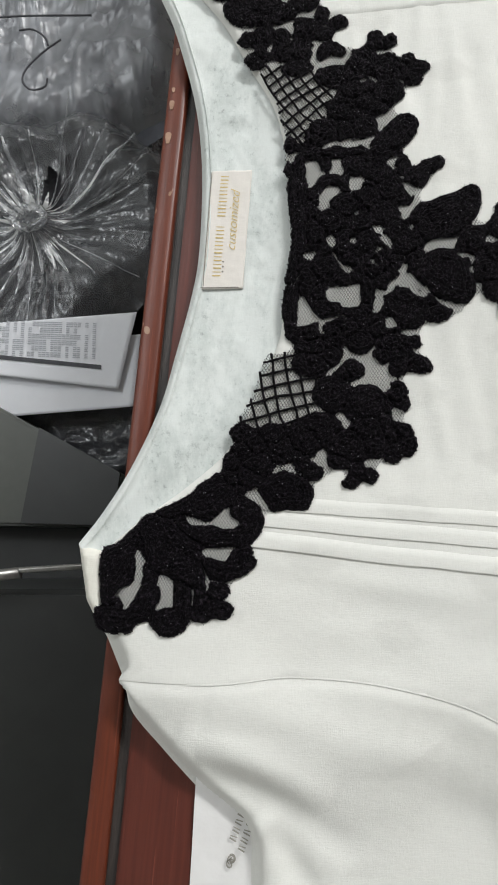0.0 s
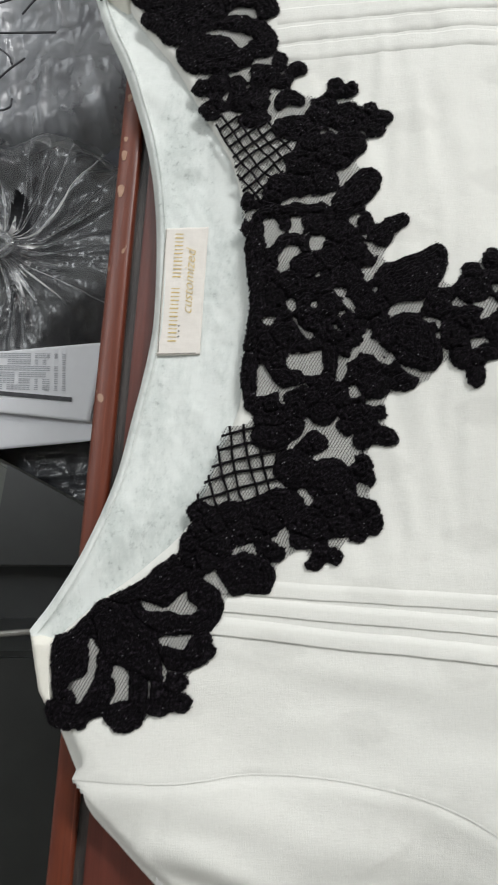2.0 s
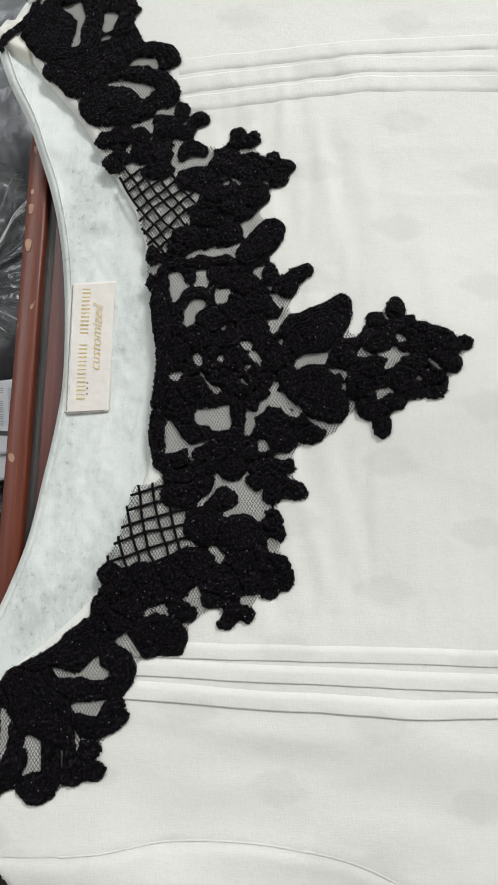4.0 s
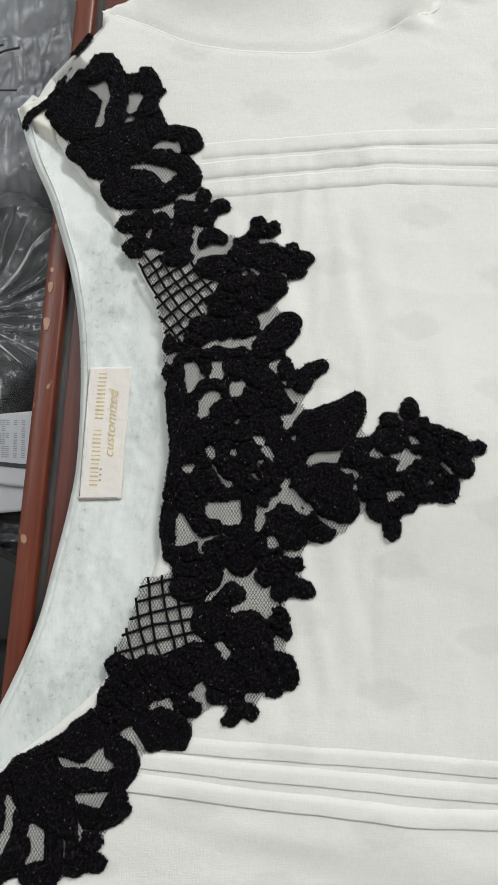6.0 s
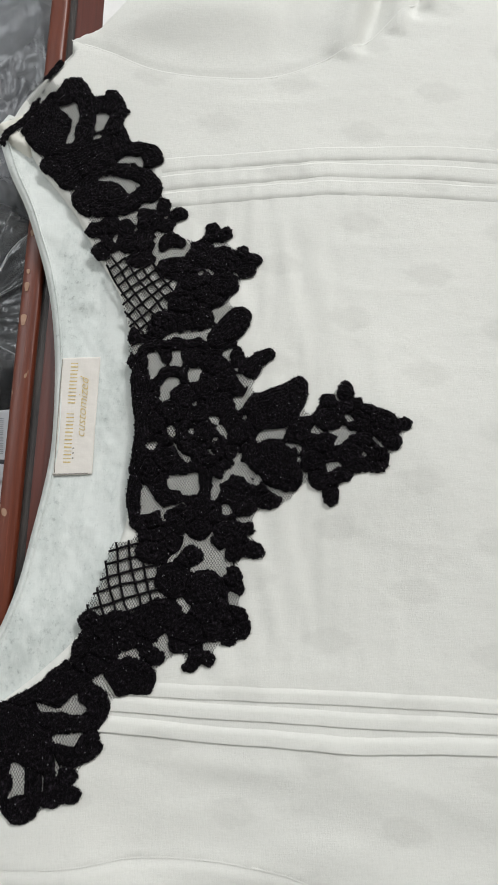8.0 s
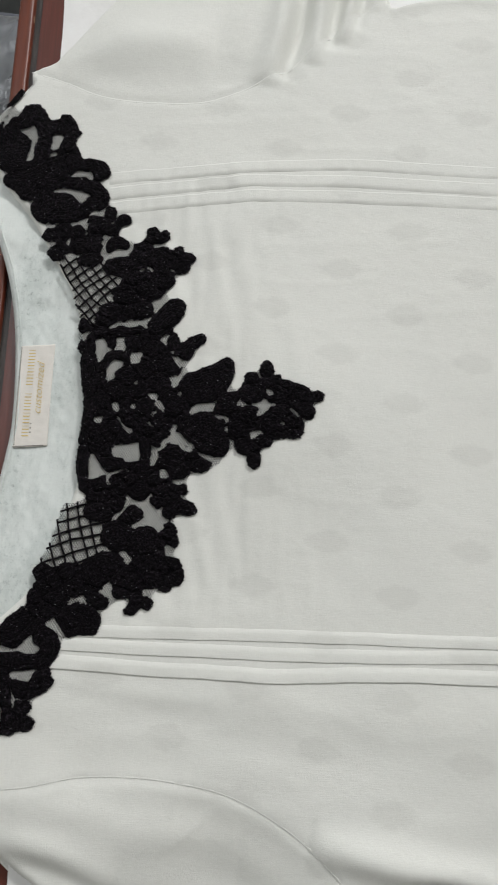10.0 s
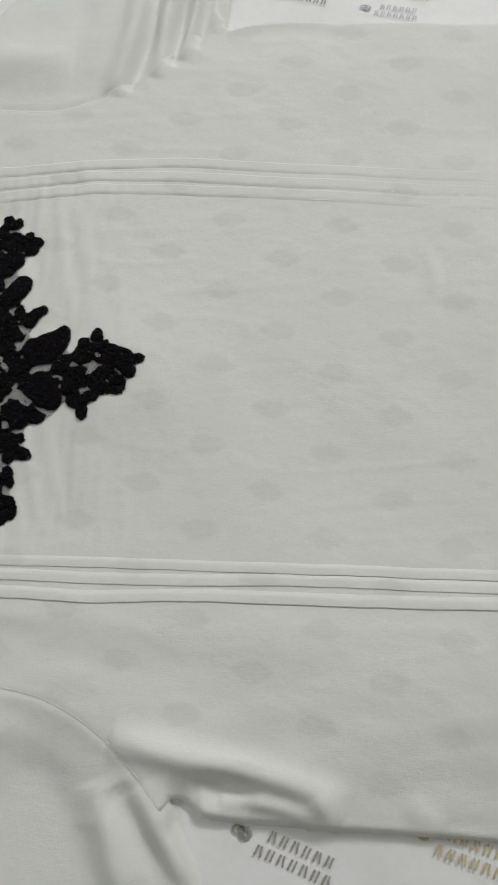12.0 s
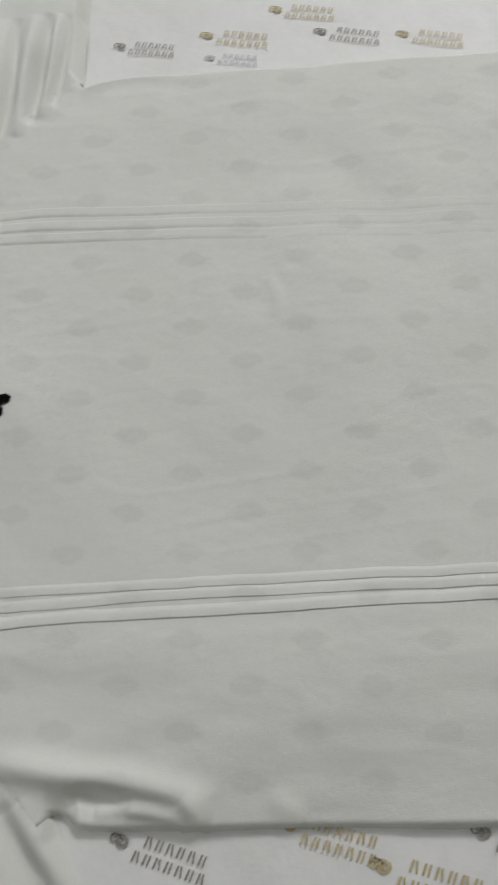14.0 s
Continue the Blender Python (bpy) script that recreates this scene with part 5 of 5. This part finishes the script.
# papers
def paper(label, corners, z, seed):
    mid = sum(c[0] for c in corners) / 4
    me = leaf(corners, 40, 24, lambda x, y: z + 1.2 * wave(x, y, 60, seed) + 0.02 * (x - mid))
    ob = tagged(part("paper_sheet", me, PAPER, None), label, "paper")
    solid = ob.modifiers.new("thickness", "SOLIDIFY")
    solid.thickness = 0.0002
    return ob


paper("blank white office paper in a loose pile", [(-330, -22), (-155, -12), (-151, 46), (-330, 40)], -254, 81)
listing = paper("white office paper printed with a pale grey table", [(-330, 24), (-166, 1), (-153, 62), (-330, 56)], -249, 82)


def on_paper(x, y):
    return -249 + 1.2 * float(wave(np.array(x), np.array(y), 60, 82)) + 0.02 * (x + 244.75) + 0.5


bm = bmesh.new()
for k in range(46):
    x = -326 + k * 3.1
    if hashed(k, 2, 1) > 0.12:
        for row in range(6):
            if hashed(k, row, 4) > 0.15:
                y = 27 + 5.0 * row - 0.07 * (x + 180)
                for line in range(3):
                    flat_bar(bm, x, y - 1.5 + 1.5 * line, 2.7, 0.7, -0.07, on_paper(x, y))
part("table_print", bm, PALE_INK, listing, "rows of pale grey print", False)
part("dark_rule", leaf([(-330, 36.3), (-180, 16.8), (-180, 20.2), (-330, 39.7)], 40, 2, lambda x, y: np.array([on_paper(a, b) + 0.2 for a, b in zip(x, y)])), INK, listing, "dark printed rule")

# metal cabinet
cabinet = tagged(new("metal_cabinet"), "grey-green painted metal cabinet with a steel rod", "cabinet")
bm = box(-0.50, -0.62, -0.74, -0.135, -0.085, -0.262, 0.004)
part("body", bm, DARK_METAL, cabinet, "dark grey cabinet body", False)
bm = bmesh.new()
top = [(-0.42, 0.075), (-0.155, -0.068), (-0.160, -0.105), (-0.42, -0.100)]
for z in (-0.262, -0.232):
    for x, y in top:
        bm.verts.new((x, y, z))
bm.verts.ensure_lookup_table()
v = bm.verts
bm.faces.new((v[7], v[6], v[5], v[4]))
bm.faces.new((v[0], v[1], v[2], v[3]))
for k in range(4):
    bm.faces.new((v[k], v[(k + 1) % 4], v[4 + (k + 1) % 4], v[4 + k]))
bmesh.ops.recalc_face_normals(bm, faces=bm.faces[:])
bmesh.ops.bevel(bm, geom=bm.edges[:], offset=0.002, segments=2, affect="EDGES")
part("lid", bm, METAL, cabinet, "olive grey painted lid", False)
# added dark sheet over the lid's right part, in place of shade there
bm = bmesh.new()
for z in (-0.232, -0.229):
    for x, y in ((-0.219, -0.032), (-0.157, -0.0665), (-0.162, -0.104), (-0.229, -0.102)):
        bm.verts.new((x, y, z))
bm.verts.ensure_lookup_table()
v = bm.verts
bm.faces.new((v[7], v[6], v[5], v[4]))
for k in range(4):
    bm.faces.new((v[k], v[(k + 1) % 4], v[4 + (k + 1) % 4], v[4 + k]))
bmesh.ops.recalc_face_normals(bm, faces=bm.faces[:])
part("lid_shade", bm, DARK_METAL, cabinet, "thin dark panel standing in for shade on the lid", False)
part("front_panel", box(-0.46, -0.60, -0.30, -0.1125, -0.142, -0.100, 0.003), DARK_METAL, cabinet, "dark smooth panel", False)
part("rod", tube([(-0.30, -0.141, -0.090), (-0.20, -0.137, -0.087), (-0.165, -0.1325, -0.084), (-0.105, -0.129, -0.083)], 0.0015, 10), STEEL, cabinet, "worn steel rod")
part("rod_grip", tube([(-0.30, -0.1435, -0.088), (-0.20, -0.138, -0.086), (-0.163, -0.1335, -0.084)], 0.0028, 12), STEEL, cabinet, "ribbed steel sleeve")
